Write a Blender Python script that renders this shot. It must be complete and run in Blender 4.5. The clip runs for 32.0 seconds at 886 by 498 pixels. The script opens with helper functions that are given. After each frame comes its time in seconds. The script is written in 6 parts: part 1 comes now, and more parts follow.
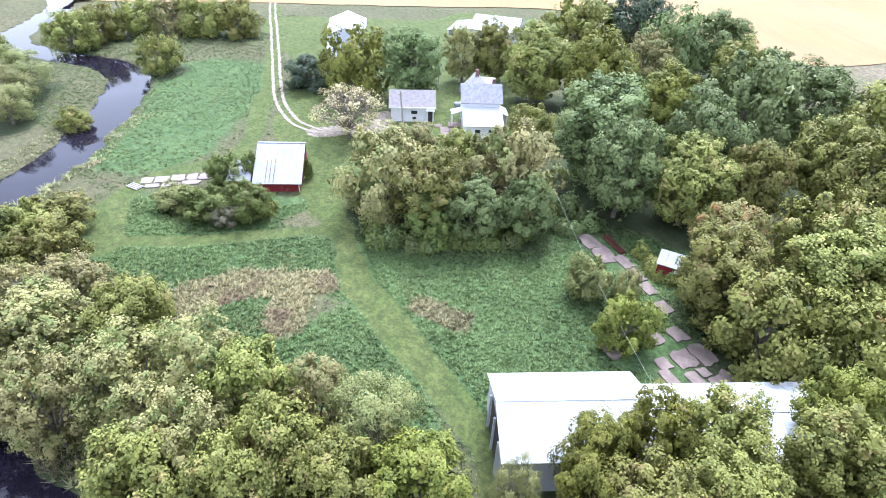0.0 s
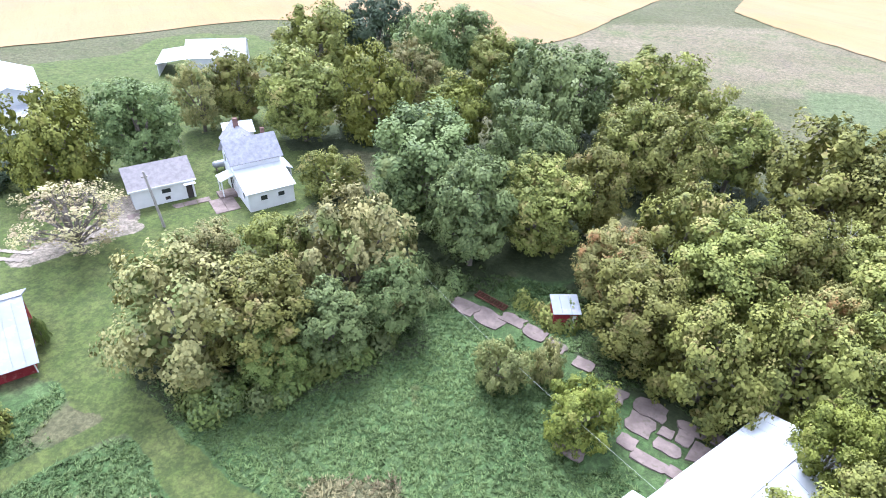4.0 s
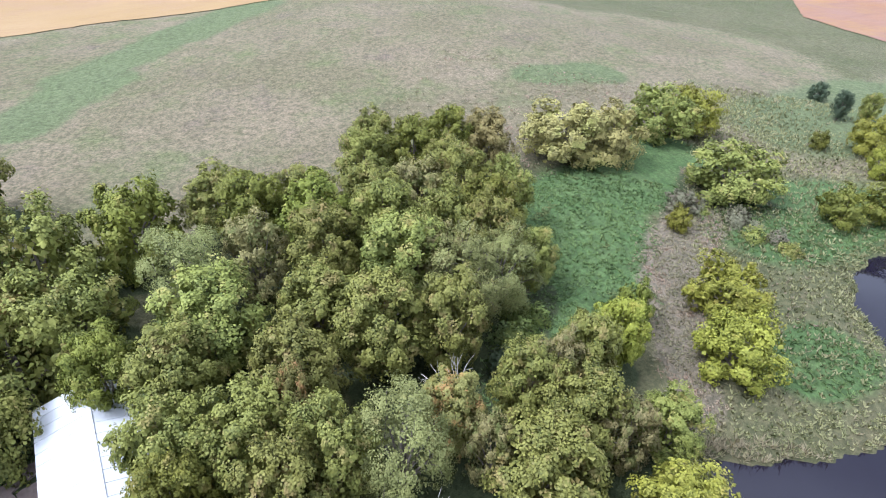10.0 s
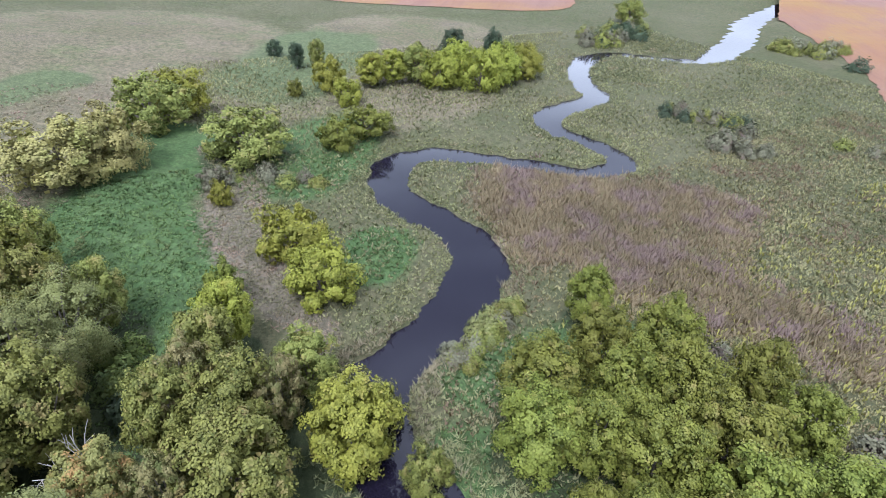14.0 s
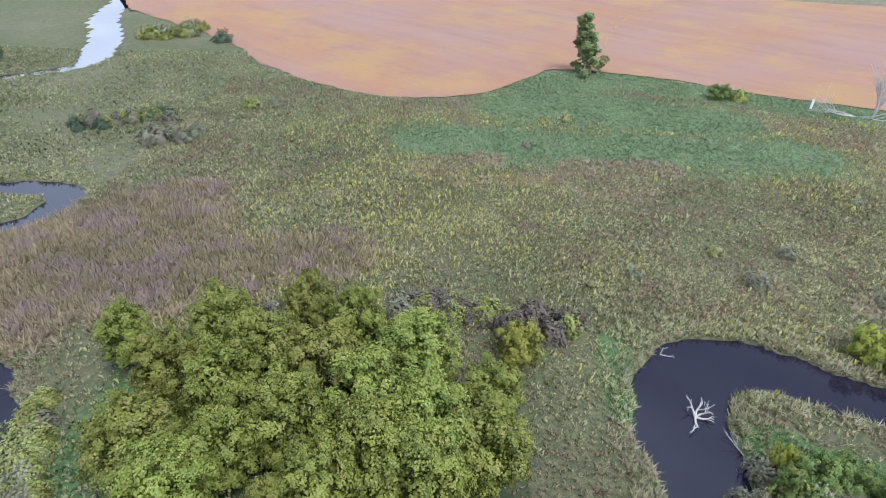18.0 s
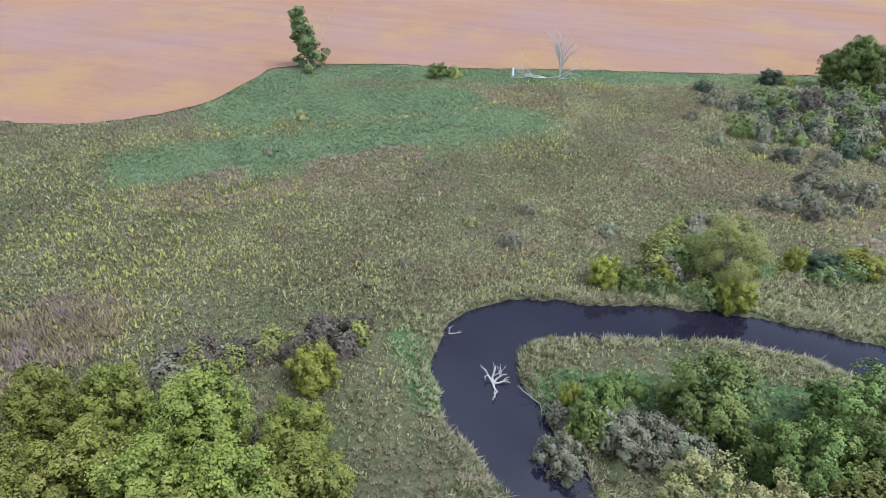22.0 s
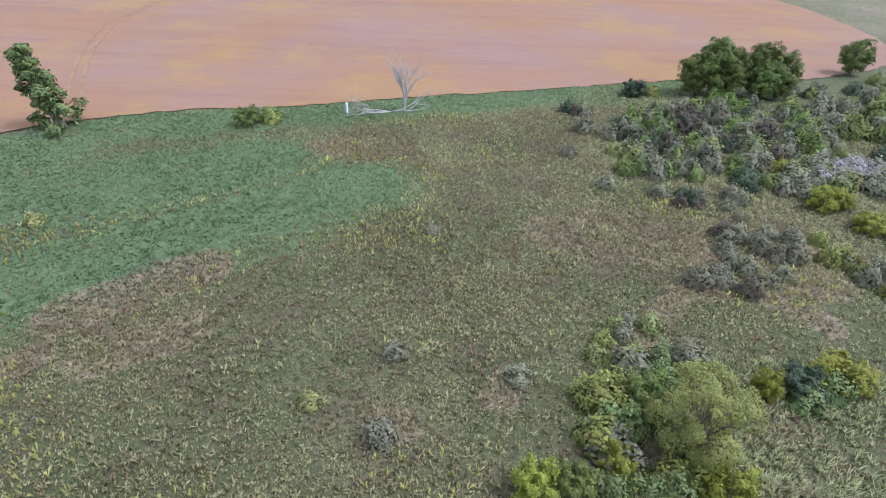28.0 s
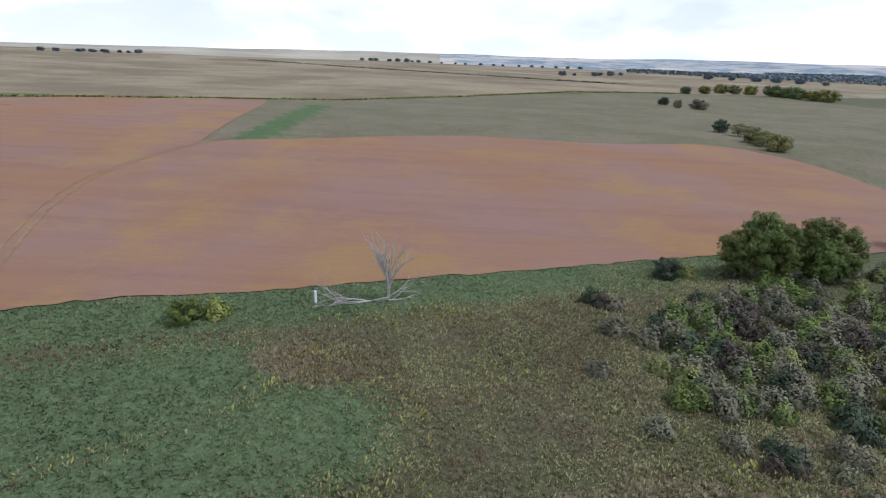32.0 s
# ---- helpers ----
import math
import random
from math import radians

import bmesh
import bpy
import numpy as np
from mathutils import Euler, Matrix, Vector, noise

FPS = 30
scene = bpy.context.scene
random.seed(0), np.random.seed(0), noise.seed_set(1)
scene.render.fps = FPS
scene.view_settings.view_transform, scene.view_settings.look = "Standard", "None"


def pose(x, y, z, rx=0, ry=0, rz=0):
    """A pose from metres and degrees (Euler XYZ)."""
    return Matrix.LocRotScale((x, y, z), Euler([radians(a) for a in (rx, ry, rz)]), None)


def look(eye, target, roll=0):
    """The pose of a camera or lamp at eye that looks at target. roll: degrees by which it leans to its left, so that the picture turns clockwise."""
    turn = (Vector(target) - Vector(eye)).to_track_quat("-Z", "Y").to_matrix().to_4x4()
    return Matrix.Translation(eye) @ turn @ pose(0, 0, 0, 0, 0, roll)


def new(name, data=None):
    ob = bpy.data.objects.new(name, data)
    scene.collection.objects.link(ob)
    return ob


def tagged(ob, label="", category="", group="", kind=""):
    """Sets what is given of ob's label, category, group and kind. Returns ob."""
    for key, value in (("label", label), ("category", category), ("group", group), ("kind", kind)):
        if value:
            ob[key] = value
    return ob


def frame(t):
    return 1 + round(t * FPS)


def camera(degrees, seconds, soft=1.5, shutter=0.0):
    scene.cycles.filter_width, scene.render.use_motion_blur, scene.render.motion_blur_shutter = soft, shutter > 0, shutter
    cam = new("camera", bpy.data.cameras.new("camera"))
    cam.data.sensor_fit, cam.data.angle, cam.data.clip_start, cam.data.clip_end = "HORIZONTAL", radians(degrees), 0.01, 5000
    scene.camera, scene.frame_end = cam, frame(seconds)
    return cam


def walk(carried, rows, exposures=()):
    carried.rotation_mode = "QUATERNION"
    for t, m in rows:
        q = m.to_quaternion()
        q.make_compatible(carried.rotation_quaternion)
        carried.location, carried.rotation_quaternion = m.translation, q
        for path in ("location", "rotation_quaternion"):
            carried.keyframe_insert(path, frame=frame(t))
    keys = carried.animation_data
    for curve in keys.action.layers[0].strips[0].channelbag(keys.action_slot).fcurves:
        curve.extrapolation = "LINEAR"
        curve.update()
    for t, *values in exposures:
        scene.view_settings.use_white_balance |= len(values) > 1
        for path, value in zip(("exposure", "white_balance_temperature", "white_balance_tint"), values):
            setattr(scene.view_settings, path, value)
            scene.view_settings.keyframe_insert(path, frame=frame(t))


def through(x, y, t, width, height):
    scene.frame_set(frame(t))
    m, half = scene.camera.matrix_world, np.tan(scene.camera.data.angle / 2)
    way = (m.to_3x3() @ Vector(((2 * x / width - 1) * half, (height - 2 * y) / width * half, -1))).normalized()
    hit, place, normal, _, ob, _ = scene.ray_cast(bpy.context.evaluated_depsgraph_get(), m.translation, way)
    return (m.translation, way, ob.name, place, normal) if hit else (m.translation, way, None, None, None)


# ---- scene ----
cam = camera(76.5, 32.0, soft=1.0)
PATH = [
    (0, (15.97, -7.749, 33.094), (14.778, -6.632, 31.94), 2.6),
    (0.5, (12.772, -5.811, 32.98), (11.568, -4.71, 31.823), 2.6),
    (1, (9.579, -4.006, 32.924), (8.379, -2.903, 31.765), 2.6),
    (1.5, (6.593, -2.193, 32.904), (5.429, -1.05, 31.746), 2.6),
    (2, (3.856, -0.705, 32.942), (2.774, 0.52, 31.789), 2.7),
    (2.5, (1.898, 0.095, 32.89), (0.926, 1.412, 31.741), 2.7),
    (4.5, (-0.489, -0.273, 32.603), (-0.751, 1.352, 31.466), 2.5),
    (5, (-0.599, -0.477, 32.657), (-0.645, 1.17, 31.524), 2.5),
    (5.5, (-0.595, -0.667, 32.741), (-0.417, 0.971, 31.607), 2.6),
    (6, (-0.335, -0.885, 33.168), (0.067, 0.706, 32.026), 2.4),
    (6.5, (-0.438, -1.047, 33.209), (0.187, 0.472, 32.069), 2.4),
    (7, (-0.623, -1.102, 33.154), (0.213, 0.316, 32.018), 2.5),
    (7.5, (-0.748, -1.158, 33.1), (0.285, 0.129, 31.97), 2.5),
    (8, (-1.0, -1.189, 32.91), (0.203, -0.05, 31.788), 2.5),
    (8.5, (-1.124, -0.974, 32.672), (0.215, 0.007, 31.556), 2.4),
    (9, (-1.235, -0.905, 32.75), (0.212, -0.093, 31.635), 2.5),
    (9.5, (-1.349, -0.963, 32.874), (0.182, -0.321, 31.758), 2.6),
    (10, (-1.662, -1.156, 32.837), (-0.069, -0.684, 31.724), 2.5),
    (10.5, (-1.958, -1.232, 32.946), (-0.323, -0.932, 31.834), 2.6),
    (11, (-2.311, -1.082, 32.838), (-0.651, -0.961, 31.73), 2.7),
    (11.5, (-2.469, -1.003, 32.868), (-0.805, -1.071, 31.76), 2.7),
    (12, (-2.567, -1.225, 32.948), (-0.923, -1.474, 31.838), 2.6),
    (12.5, (-2.691, -1.51, 32.817), (-1.082, -1.938, 31.709), 2.3),
    (13, (-2.918, -1.161, 32.927), (-1.366, -1.763, 31.818), 2.5),
    (13.5, (-3.194, -0.819, 33.03), (-1.713, -1.582, 31.923), 2.6),
    (14, (-3.363, -0.511, 33.081), (-1.98, -1.444, 31.978), 2.8),
    (14.5, (-3.313, -0.055, 33.164), (-2.054, -1.153, 32.064), 2.9),
    (16.5, (-2.633, 0.555, 33.044), (-1.97, -0.994, 31.966), 2.5),
    (17, (-2.314, -0.011, 32.734), (-1.846, -1.634, 31.664), 2.5),
    (17.5, (-2.338, 0.219, 32.843), (-2.105, -1.459, 31.781), 2.4),
    (18, (-2.286, 0.579, 32.873), (-2.314, -1.121, 31.82), 2.3),
    (18.5, (-2.227, 0.857, 32.789), (-2.521, -0.823, 31.743), 2.2),
    (19, (-2.079, 1.075, 32.89), (-2.616, -0.545, 31.848), 2.0),
    (19.5, (-1.583, 1.212, 33.051), (-2.325, -0.326, 32.011), 2.0),
    (20, (-1.56, 1.257, 33.097), (-2.353, -0.254, 32.055), 1.9),
    (20.5, (-1.64, 1.016, 33.015), (-2.443, -0.49, 31.974), 1.9),
    (21, (-2.039, 0.392, 32.948), (-2.841, -1.114, 31.904), 1.9),
    (21.5, (-2.529, -0.715, 32.994), (-3.329, -2.219, 31.946), 2.0),
    (22, (-3.108, -2.035, 33.034), (-3.904, -3.539, 31.984), 2.2),
    (22.5, (-3.811, -3.481, 33.154), (-4.601, -4.986, 32.1), 2.3),
    (23, (-4.511, -5.247, 33.208), (-5.298, -6.75, 32.149), 2.6),
    (23.5, (-5.492, -6.979, 33.345), (-6.332, -8.452, 32.284), 2.6),
    (24, (-5.963, -8.792, 33.51), (-7.06, -10.09, 32.455), 2.5),
    (24.5, (-6.988, -10.709, 33.446), (-8.163, -11.937, 32.392), 2.5),
    (26.5, (-13.377, -18.403, 32.908), (-14.527, -19.583, 31.774), 2.3),
    (27, (-15.32, -20.346, 32.874), (-16.469, -21.527, 31.741), 2.3),
    (27.5, (-17.311, -22.322, 32.858), (-18.474, -23.519, 31.756), 2.3),
    (28, (-19.421, -24.355, 32.924), (-20.603, -25.577, 31.871), 2.2),
    (28.5, (-21.249, -26.444, 33.082), (-22.463, -27.699, 32.106), 2.2),
    (29, (-23.391, -28.391, 33.025), (-24.63, -29.679, 32.127), 2.2),
    (29.5, (-25.673, -30.304, 33.043), (-26.915, -31.605, 32.167), 2.2),
    (30, (-27.733, -32.178, 33.08), (-28.971, -33.481, 32.204), 2.2),
    (30.5, (-29.914, -34.139, 33.163), (-31.148, -35.446, 32.286), 2.2),
    (31, (-31.776, -36.038, 33.146), (-33.073, -37.422, 32.514), 2.2),
    (31.5, (-33.9, -38.1, 33.262), (-35.196, -39.487, 32.63), 2.3),
    (32, (-35.925, -39.697, 33.341), (-37.217, -41.088, 32.713), 2.4),
]
walk(cam, [(t, look(eye, target, roll)) for t, eye, target, roll in PATH],
     exposures=[(0.0, 0.72, 5350, 16.5), (1.0, 0.38, 5350, 15.5), (2.0, -0.1, 5450, 10), (2.5, -0.05, 5450, 10.5), (4.5, 0.8, 5350, 17), (6.0, 0.78, 5350, 17), (7.0, 0.6, 5400, 16), (8.0, 0.12, 5450, 15), (9.0, 0.02, 5500, 14), (11.0, 0.25, 5450, 14), (13.0, 0.14, 5400, 13.5), (14.0, -0.1, 5400, 13.5), (17.0, -0.15, 5350, 11), (20.0, -0.2, 5300, 10), (22.0, -0.22, 5300, 10), (28.0, -0.33, 5300, 11), (30.0, -0.6, 5300, 11.5), (30.5, -0.6, 5350, 11.5), (31.0, -0.75, 5450, 11), (31.5, -0.95, 5450, 11), (32.0, -1.15, 5550, 12)])

# ---- light ----
world = bpy.data.worlds.new("sky")
scene.world = world
world.use_nodes = True
wn, wl = world.node_tree.nodes, world.node_tree.links
SUN_ELEVATION, SUN_ROTATION = radians(57), radians(322)
sky = wn.new("ShaderNodeTexSky")
sky.sky_type, sky.sun_disc = "NISHITA", False
sky.sun_elevation, sky.sun_rotation = SUN_ELEVATION, SUN_ROTATION
sky.air_density, sky.dust_density, sky.ozone_density = 1.0, 4.0, 1.0
sky_coord = wn.new("ShaderNodeTexCoord")
cloud_map = wn.new("ShaderNodeMapping")
cloud_map.inputs["Scale"].default_value = (1.0, 1.0, 3.0)
clouds = wn.new("ShaderNodeTexNoise")
clouds.inputs["Scale"].default_value, clouds.inputs["Detail"].default_value = 2.6, 6.0
cloud_ramp = wn.new("ShaderNodeValToRGB")
cloud_ramp.color_ramp.elements[0].position, cloud_ramp.color_ramp.elements[1].position = 0.30, 0.62
cloud_ramp.color_ramp.elements[0].color = (0.85, 0.85, 0.85, 1)
cloud_ramp.color_ramp.elements[1].color = (1, 1, 1, 1)
cover = wn.new("ShaderNodeMix")
cover.data_type = "RGBA"
# bright haze low over the land, greyer cloud overhead
rise = wn.new("ShaderNodeSeparateXYZ")
haze = wn.new("ShaderNodeValToRGB")
for spot, glow in ((0.0, 1.45), (0.12, 1.15), (0.2, 1.08), (0.34, 0.85), (0.47, 0.56), (0.6, 0.32), (1.0, 0.28)):
    e = haze.color_ramp.elements.new(spot)
    e.color = (glow * (0.985 - 0.12 * spot), glow * 0.985, glow * (1 + 0.1 * spot), 1)
haze_level = wn.new("ShaderNodeVectorMath")
haze_level.operation = "SCALE"
haze_level.inputs["Scale"].default_value = 35.0
wl.new(sky_coord.outputs["Generated"], rise.inputs["Vector"])
wl.new(rise.outputs["Z"], haze.inputs["Fac"])
broken = wn.new("ShaderNodeMapRange")
broken.inputs["From Min"].default_value, broken.inputs["From Max"].default_value = 0.42, 0.64
broken.inputs["To Min"].default_value, broken.inputs["To Max"].default_value = 0.88, 1.4
wl.new(clouds.outputs["Fac"], broken.inputs["Value"])
bank = wn.new("ShaderNodeVectorMath")
bank.operation = "SCALE"
wl.new(haze.outputs["Color"], bank.inputs[0])
wl.new(broken.outputs["Result"], bank.inputs["Scale"])
wl.new(bank.outputs["Vector"], haze_level.inputs[0])
wl.new(haze_level.outputs["Vector"], cover.inputs["B"])
wl.new(sky_coord.outputs["Generated"], cloud_map.inputs["Vector"])
wl.new(cloud_map.outputs["Vector"], clouds.inputs["Vector"])
wl.new(clouds.outputs["Fac"], cloud_ramp.inputs["Fac"])
wl.new(cloud_ramp.outputs["Color"], cover.inputs["Factor"])
wl.new(sky.outputs["Color"], cover.inputs["A"])
wl.new(cover.outputs["Result"], wn["Background"].inputs["Color"])
wn["Background"].inputs["Strength"].default_value = 0.059
sun = new("sun", bpy.data.lights.new("sun", "SUN"))
sun.data.energy, sun.data.angle, sun.data.color = 4.7, radians(24), (1.0, 0.965, 0.91)
# the sky's sun stands at this azimuth, counted clockwise from +y
SUN_WAY = Vector((math.sin(SUN_ROTATION) * math.cos(SUN_ELEVATION), math.cos(SUN_ROTATION) * math.cos(SUN_ELEVATION), math.sin(SUN_ELEVATION)))
sun.matrix_world = look(SUN_WAY * 300, (0, 0, 0))


# ---- materials ----
def material(name, rough=0.9, metal=0.0):
    m = bpy.data.materials.new(name)
    m.use_nodes = True
    b = m.node_tree.nodes["Principled BSDF"]
    b.inputs["Roughness"].default_value, b.inputs["Metallic"].default_value = rough, metal
    b.inputs["Specular IOR Level"].default_value = 0.25
    return m, m.node_tree.nodes, m.node_tree.links, b


def rgb(c):
    return (c[0], c[1], c[2], 1)


def noise_node(n, l, scale, detail=4.0, vector=None, rough=0.6):
    t = n.new("ShaderNodeTexNoise")
    t.inputs["Scale"].default_value, t.inputs["Detail"].default_value, t.inputs["Roughness"].default_value = scale, detail, rough
    if vector is not None:
        l.new(vector, t.inputs["Vector"])
    return t.outputs["Fac"]


def ramp(n, l, fac, a, b, lo=0.0, hi=1.0):
    r = n.new("ShaderNodeValToRGB")
    e = r.color_ramp.elements
    e[0].position, e[1].position, e[0].color, e[1].color = a, b, (lo, lo, lo, 1), (hi, hi, hi, 1)
    l.new(fac, r.inputs["Fac"])
    return r.outputs["Color"]


def mixed(n, l, fac, a, b, blend="MIX"):
    m = n.new("ShaderNodeMix")
    m.data_type, m.blend_type = "RGBA", blend
    for socket, value in (("Factor", fac), ("A", a), ("B", b)):
        if isinstance(value, (int, float)):
            m.inputs[socket].default_value = value
        elif isinstance(value, tuple):
            m.inputs[socket].default_value = rgb(value)
        else:
            l.new(value, m.inputs[socket])
    return m.outputs["Result"]


def bumped(n, l, b, fac, strength, distance):
    k = n.new("ShaderNodeBump")
    k.inputs["Strength"].default_value, k.inputs["Distance"].default_value = strength, distance
    l.new(fac, k.inputs["Height"])
    l.new(k.outputs["Normal"], b.inputs["Normal"])


def place_of(n):
    return n.new("ShaderNodeTexCoord").outputs["Object"]


def plain(name, c, rough=0.8, metal=0.0, scale=6.0, vary=0.35, bump=0.15, stain=None):
    """A surface of one colour with grain, blotches and a fine relief."""
    m, n, l, b = material(name, rough, metal)
    p = place_of(n)
    blot = noise_node(n, l, scale * 0.25, 5, p)
    grain = noise_node(n, l, scale * 4, 3, p)
    dark = tuple(v * (1 - vary) for v in c)
    col = mixed(n, l, ramp(n, l, blot, 0.35, 0.65), dark, c)
    col = mixed(n, l, ramp(n, l, grain, 0.3, 0.7, 0.0, 0.35), col, dark)
    if stain:
        col = mixed(n, l, ramp(n, l, noise_node(n, l, scale * 0.6, 6, p), 0.55, 0.72), col, stain)
    l.new(col, b.inputs["Base Color"])
    if bump:
        bumped(n, l, b, grain, bump, 0.02)
    return m


def leafy(name, low, high, odd, odd_share=0.12, odd_scale=0.5, through=0.12):
    """Leaves: two greens by leaf, clump and tree, some turned to the odd colour; light comes through them."""
    m, n, l, b = material(name, 0.6)
    p = place_of(n)
    geo, info = n.new("ShaderNodeNewGeometry"), n.new("ShaderNodeObjectInfo")
    shift, moved = n.new("ShaderNodeMath"), n.new("ShaderNodeVectorMath")
    shift.operation, shift.inputs[1].default_value = "MULTIPLY", 60.0
    l.new(info.outputs["Random"], shift.inputs[0])
    l.new(p, moved.inputs[0])
    l.new(shift.outputs[0], moved.inputs[1])
    p = moved.outputs["Vector"]
    col = mixed(n, l, geo.outputs["Random Per Island"], low, high)
    clump = noise_node(n, l, odd_scale, 2, p)
    col = mixed(n, l, ramp(n, l, clump, 0.42, 0.62, 0.0, 0.6), col, tuple(v * 1.25 for v in high))
    col = mixed(n, l, ramp(n, l, noise_node(n, l, odd_scale * 1.3 + 0.11, 3, p), 0.66 - odd_share, 0.72 - odd_share * 0.6), col, odd)
    tone = n.new("ShaderNodeMapRange")
    tone.inputs["To Min"].default_value, tone.inputs["To Max"].default_value = 0.82, 1.2
    l.new(info.outputs["Random"], tone.inputs["Value"])
    hue = n.new("ShaderNodeHueSaturation")
    l.new(tone.outputs["Result"], hue.inputs["Value"])
    l.new(col, hue.inputs["Color"])
    turn = n.new("ShaderNodeMapRange")
    turn.inputs["To Min"].default_value, turn.inputs["To Max"].default_value = 0.485, 0.515
    l.new(info.outputs["Random"], turn.inputs["Value"])
    l.new(turn.outputs["Result"], hue.inputs["Hue"])
    l.new(hue.outputs["Color"], b.inputs["Base Color"])
    thin = n.new("ShaderNodeBsdfTranslucent")
    l.new(hue.outputs["Color"], thin.inputs["Color"])
    both = n.new("ShaderNodeMixShader")
    both.inputs["Fac"].default_value = through
    l.new(b.outputs["BSDF"], both.inputs[1])
    l.new(thin.outputs["BSDF"], both.inputs[2])
    l.new(both.outputs["Shader"], n["Material Output"].inputs["Surface"])
    return m


LEAVES = {
    "A": leafy("maple_leaves", (0.058, 0.086, 0.028), (0.190, 0.232, 0.084), (0.185, 0.205, 0.070), 0.05),
    "B": leafy("box_elder_leaves", (0.080, 0.098, 0.021), (0.250, 0.256, 0.063), (0.32, 0.27, 0.095), 0.09),
    "C": leafy("fading_leaves", (0.135, 0.132, 0.050), (0.33, 0.295, 0.120), (0.17, 0.20, 0.06), 0.15),
    "V": leafy("yellowing_willow_leaves", (0.105, 0.115, 0.030), (0.29, 0.285, 0.085), (0.34, 0.31, 0.10), 0.08),
    "D": leafy("willow_leaves", (0.105, 0.120, 0.038), (0.27, 0.280, 0.100), (0.30, 0.27, 0.10), 0.06),
    "E": leafy("yellow_green_leaves", (0.068, 0.086, 0.012), (0.216, 0.226, 0.042), (0.29, 0.265, 0.07), 0.06),
    "F": leafy("dark_leaves", (0.04, 0.06, 0.038), (0.075, 0.10, 0.055), (0.10, 0.11, 0.05), 0.04),
    "H": leafy("mid_green_leaves", (0.050, 0.082, 0.018), (0.175, 0.215, 0.055), (0.26, 0.25, 0.07), 0.05),
    "L": leafy("lime_leaves", (0.130, 0.145, 0.018), (0.315, 0.320, 0.052), (0.36, 0.32, 0.07), 0.06),
    "P": leafy("bare_twig_haze", (0.24, 0.215, 0.215), (0.40, 0.36, 0.36), (0.30, 0.28, 0.22), 0.08),
    "R": leafy("turning_leaves", (0.145, 0.140, 0.045), (0.26, 0.24, 0.08), (0.36, 0.20, 0.085), 0.13),
    "T": leafy("thin_tan_leaves", (0.22, 0.195, 0.095), (0.43, 0.37, 0.20), (0.33, 0.25, 0.16), 0.2),
    "Y": leafy("tan_yellow_leaves", (0.15, 0.13, 0.048), (0.33, 0.285, 0.105), (0.26, 0.25, 0.08), 0.12),
    "M": leafy("mauve_brown_brush", (0.060, 0.049, 0.038), (0.140, 0.106, 0.086), (0.11, 0.105, 0.055), 0.14),
    "G": leafy("grey_brush_leaves", (0.105, 0.108, 0.066), (0.225, 0.218, 0.138), (0.21, 0.165, 0.125), 0.12),
}
LEAF_WORDS = {
    "Y": "broad tan-yellow tree at the foot of the hill",
    "T": "half-bare spreading tree with thin tan leaves",
    "A": "deep green maple with a dense leafy crown", "B": "green box elder with a full leafy crown",
    "C": "tan fading tree with thinning leaves", "D": "pale grey-green willow with loose foliage",
    "V": "yellowing olive-green willow with loose foliage",
    "E": "yellow-green young tree with a bright crown", "F": "dark green dense tree",
    "H": "mid-green young tree with dense leaves",
    "L": "bright yellow-green young tree by the creek",
    "R": "green tree turning orange and brown", "G": "grey-brown brushy shrub with sparse leaves",
}
bark = plain("bark", (0.25, 0.215, 0.185), 0.95, scale=9, vary=0.5, bump=0.6)
pale_bark = plain("bleached_wood", (0.52, 0.48, 0.45), 0.85, scale=7, vary=0.35, bump=0.5)
white_metal = plain("white_roof_metal", (0.66, 0.68, 0.73), 0.42, 0.0, 1.2, 0.10, 0.02)
grey_metal = plain("grey_roof_metal", (0.36, 0.375, 0.41), 0.45, 0.2, 2.0, 0.2, 0.03, stain=(0.50, 0.46, 0.43))
dull_metal = plain("dull_grey_roof_metal", (0.30, 0.32, 0.35), 0.55, 0.0, 2.0, 0.2, 0.03, stain=(0.36, 0.33, 0.31))
white_paint = plain("white_siding_paint", (0.82, 0.82, 0.84), 0.6, 0.0, 3.0, 0.12, 0.05)
red_paint = plain("red_barn_paint", (0.32, 0.035, 0.045), 0.75, 0.0, 4.0, 0.4, 0.1, stain=(0.36, 0.16, 0.14))
shingle = plain("grey_shingles", (0.34, 0.34, 0.385), 0.9, 0.0, 9.0, 0.35, 0.3)
brown_shingle = plain("brown_grey_shingles", (0.30, 0.275, 0.285), 0.9, 0.0, 9.0, 0.3, 0.3)
concrete = plain("weathered_concrete", (0.30, 0.235, 0.215), 0.95, 0.0, 4.0, 0.45, 0.4, stain=(0.15, 0.13, 0.10))
pale_concrete = plain("pale_dusty_concrete", (0.34, 0.29, 0.265), 0.95, 0.0, 4.0, 0.3, 0.3, stain=(0.26, 0.25, 0.17))
rut_dirt = plain("rut_dirt", (0.36, 0.31, 0.265), 0.95, 0.0, 2.0, 0.35, 0.4, stain=(0.24, 0.23, 0.13))
track_dirt = plain("pressed_stubble", (0.33, 0.21, 0.115), 0.95, 0.0, 1.0, 0.35, 0.4, stain=(0.24, 0.14, 0.10))
brick_red = plain("chimney_brick", (0.20, 0.12, 0.105), 0.9, 0.0, 9.0, 0.3, 0.2)
rust = plain("rusted_iron", (0.20, 0.085, 0.06), 0.9, 0.2, 9.0, 0.5, 0.3)
dark_wood = plain("dark_weathered_wood", (0.07, 0.06, 0.055), 0.95, 0.0, 6.0, 0.4, 0.2)
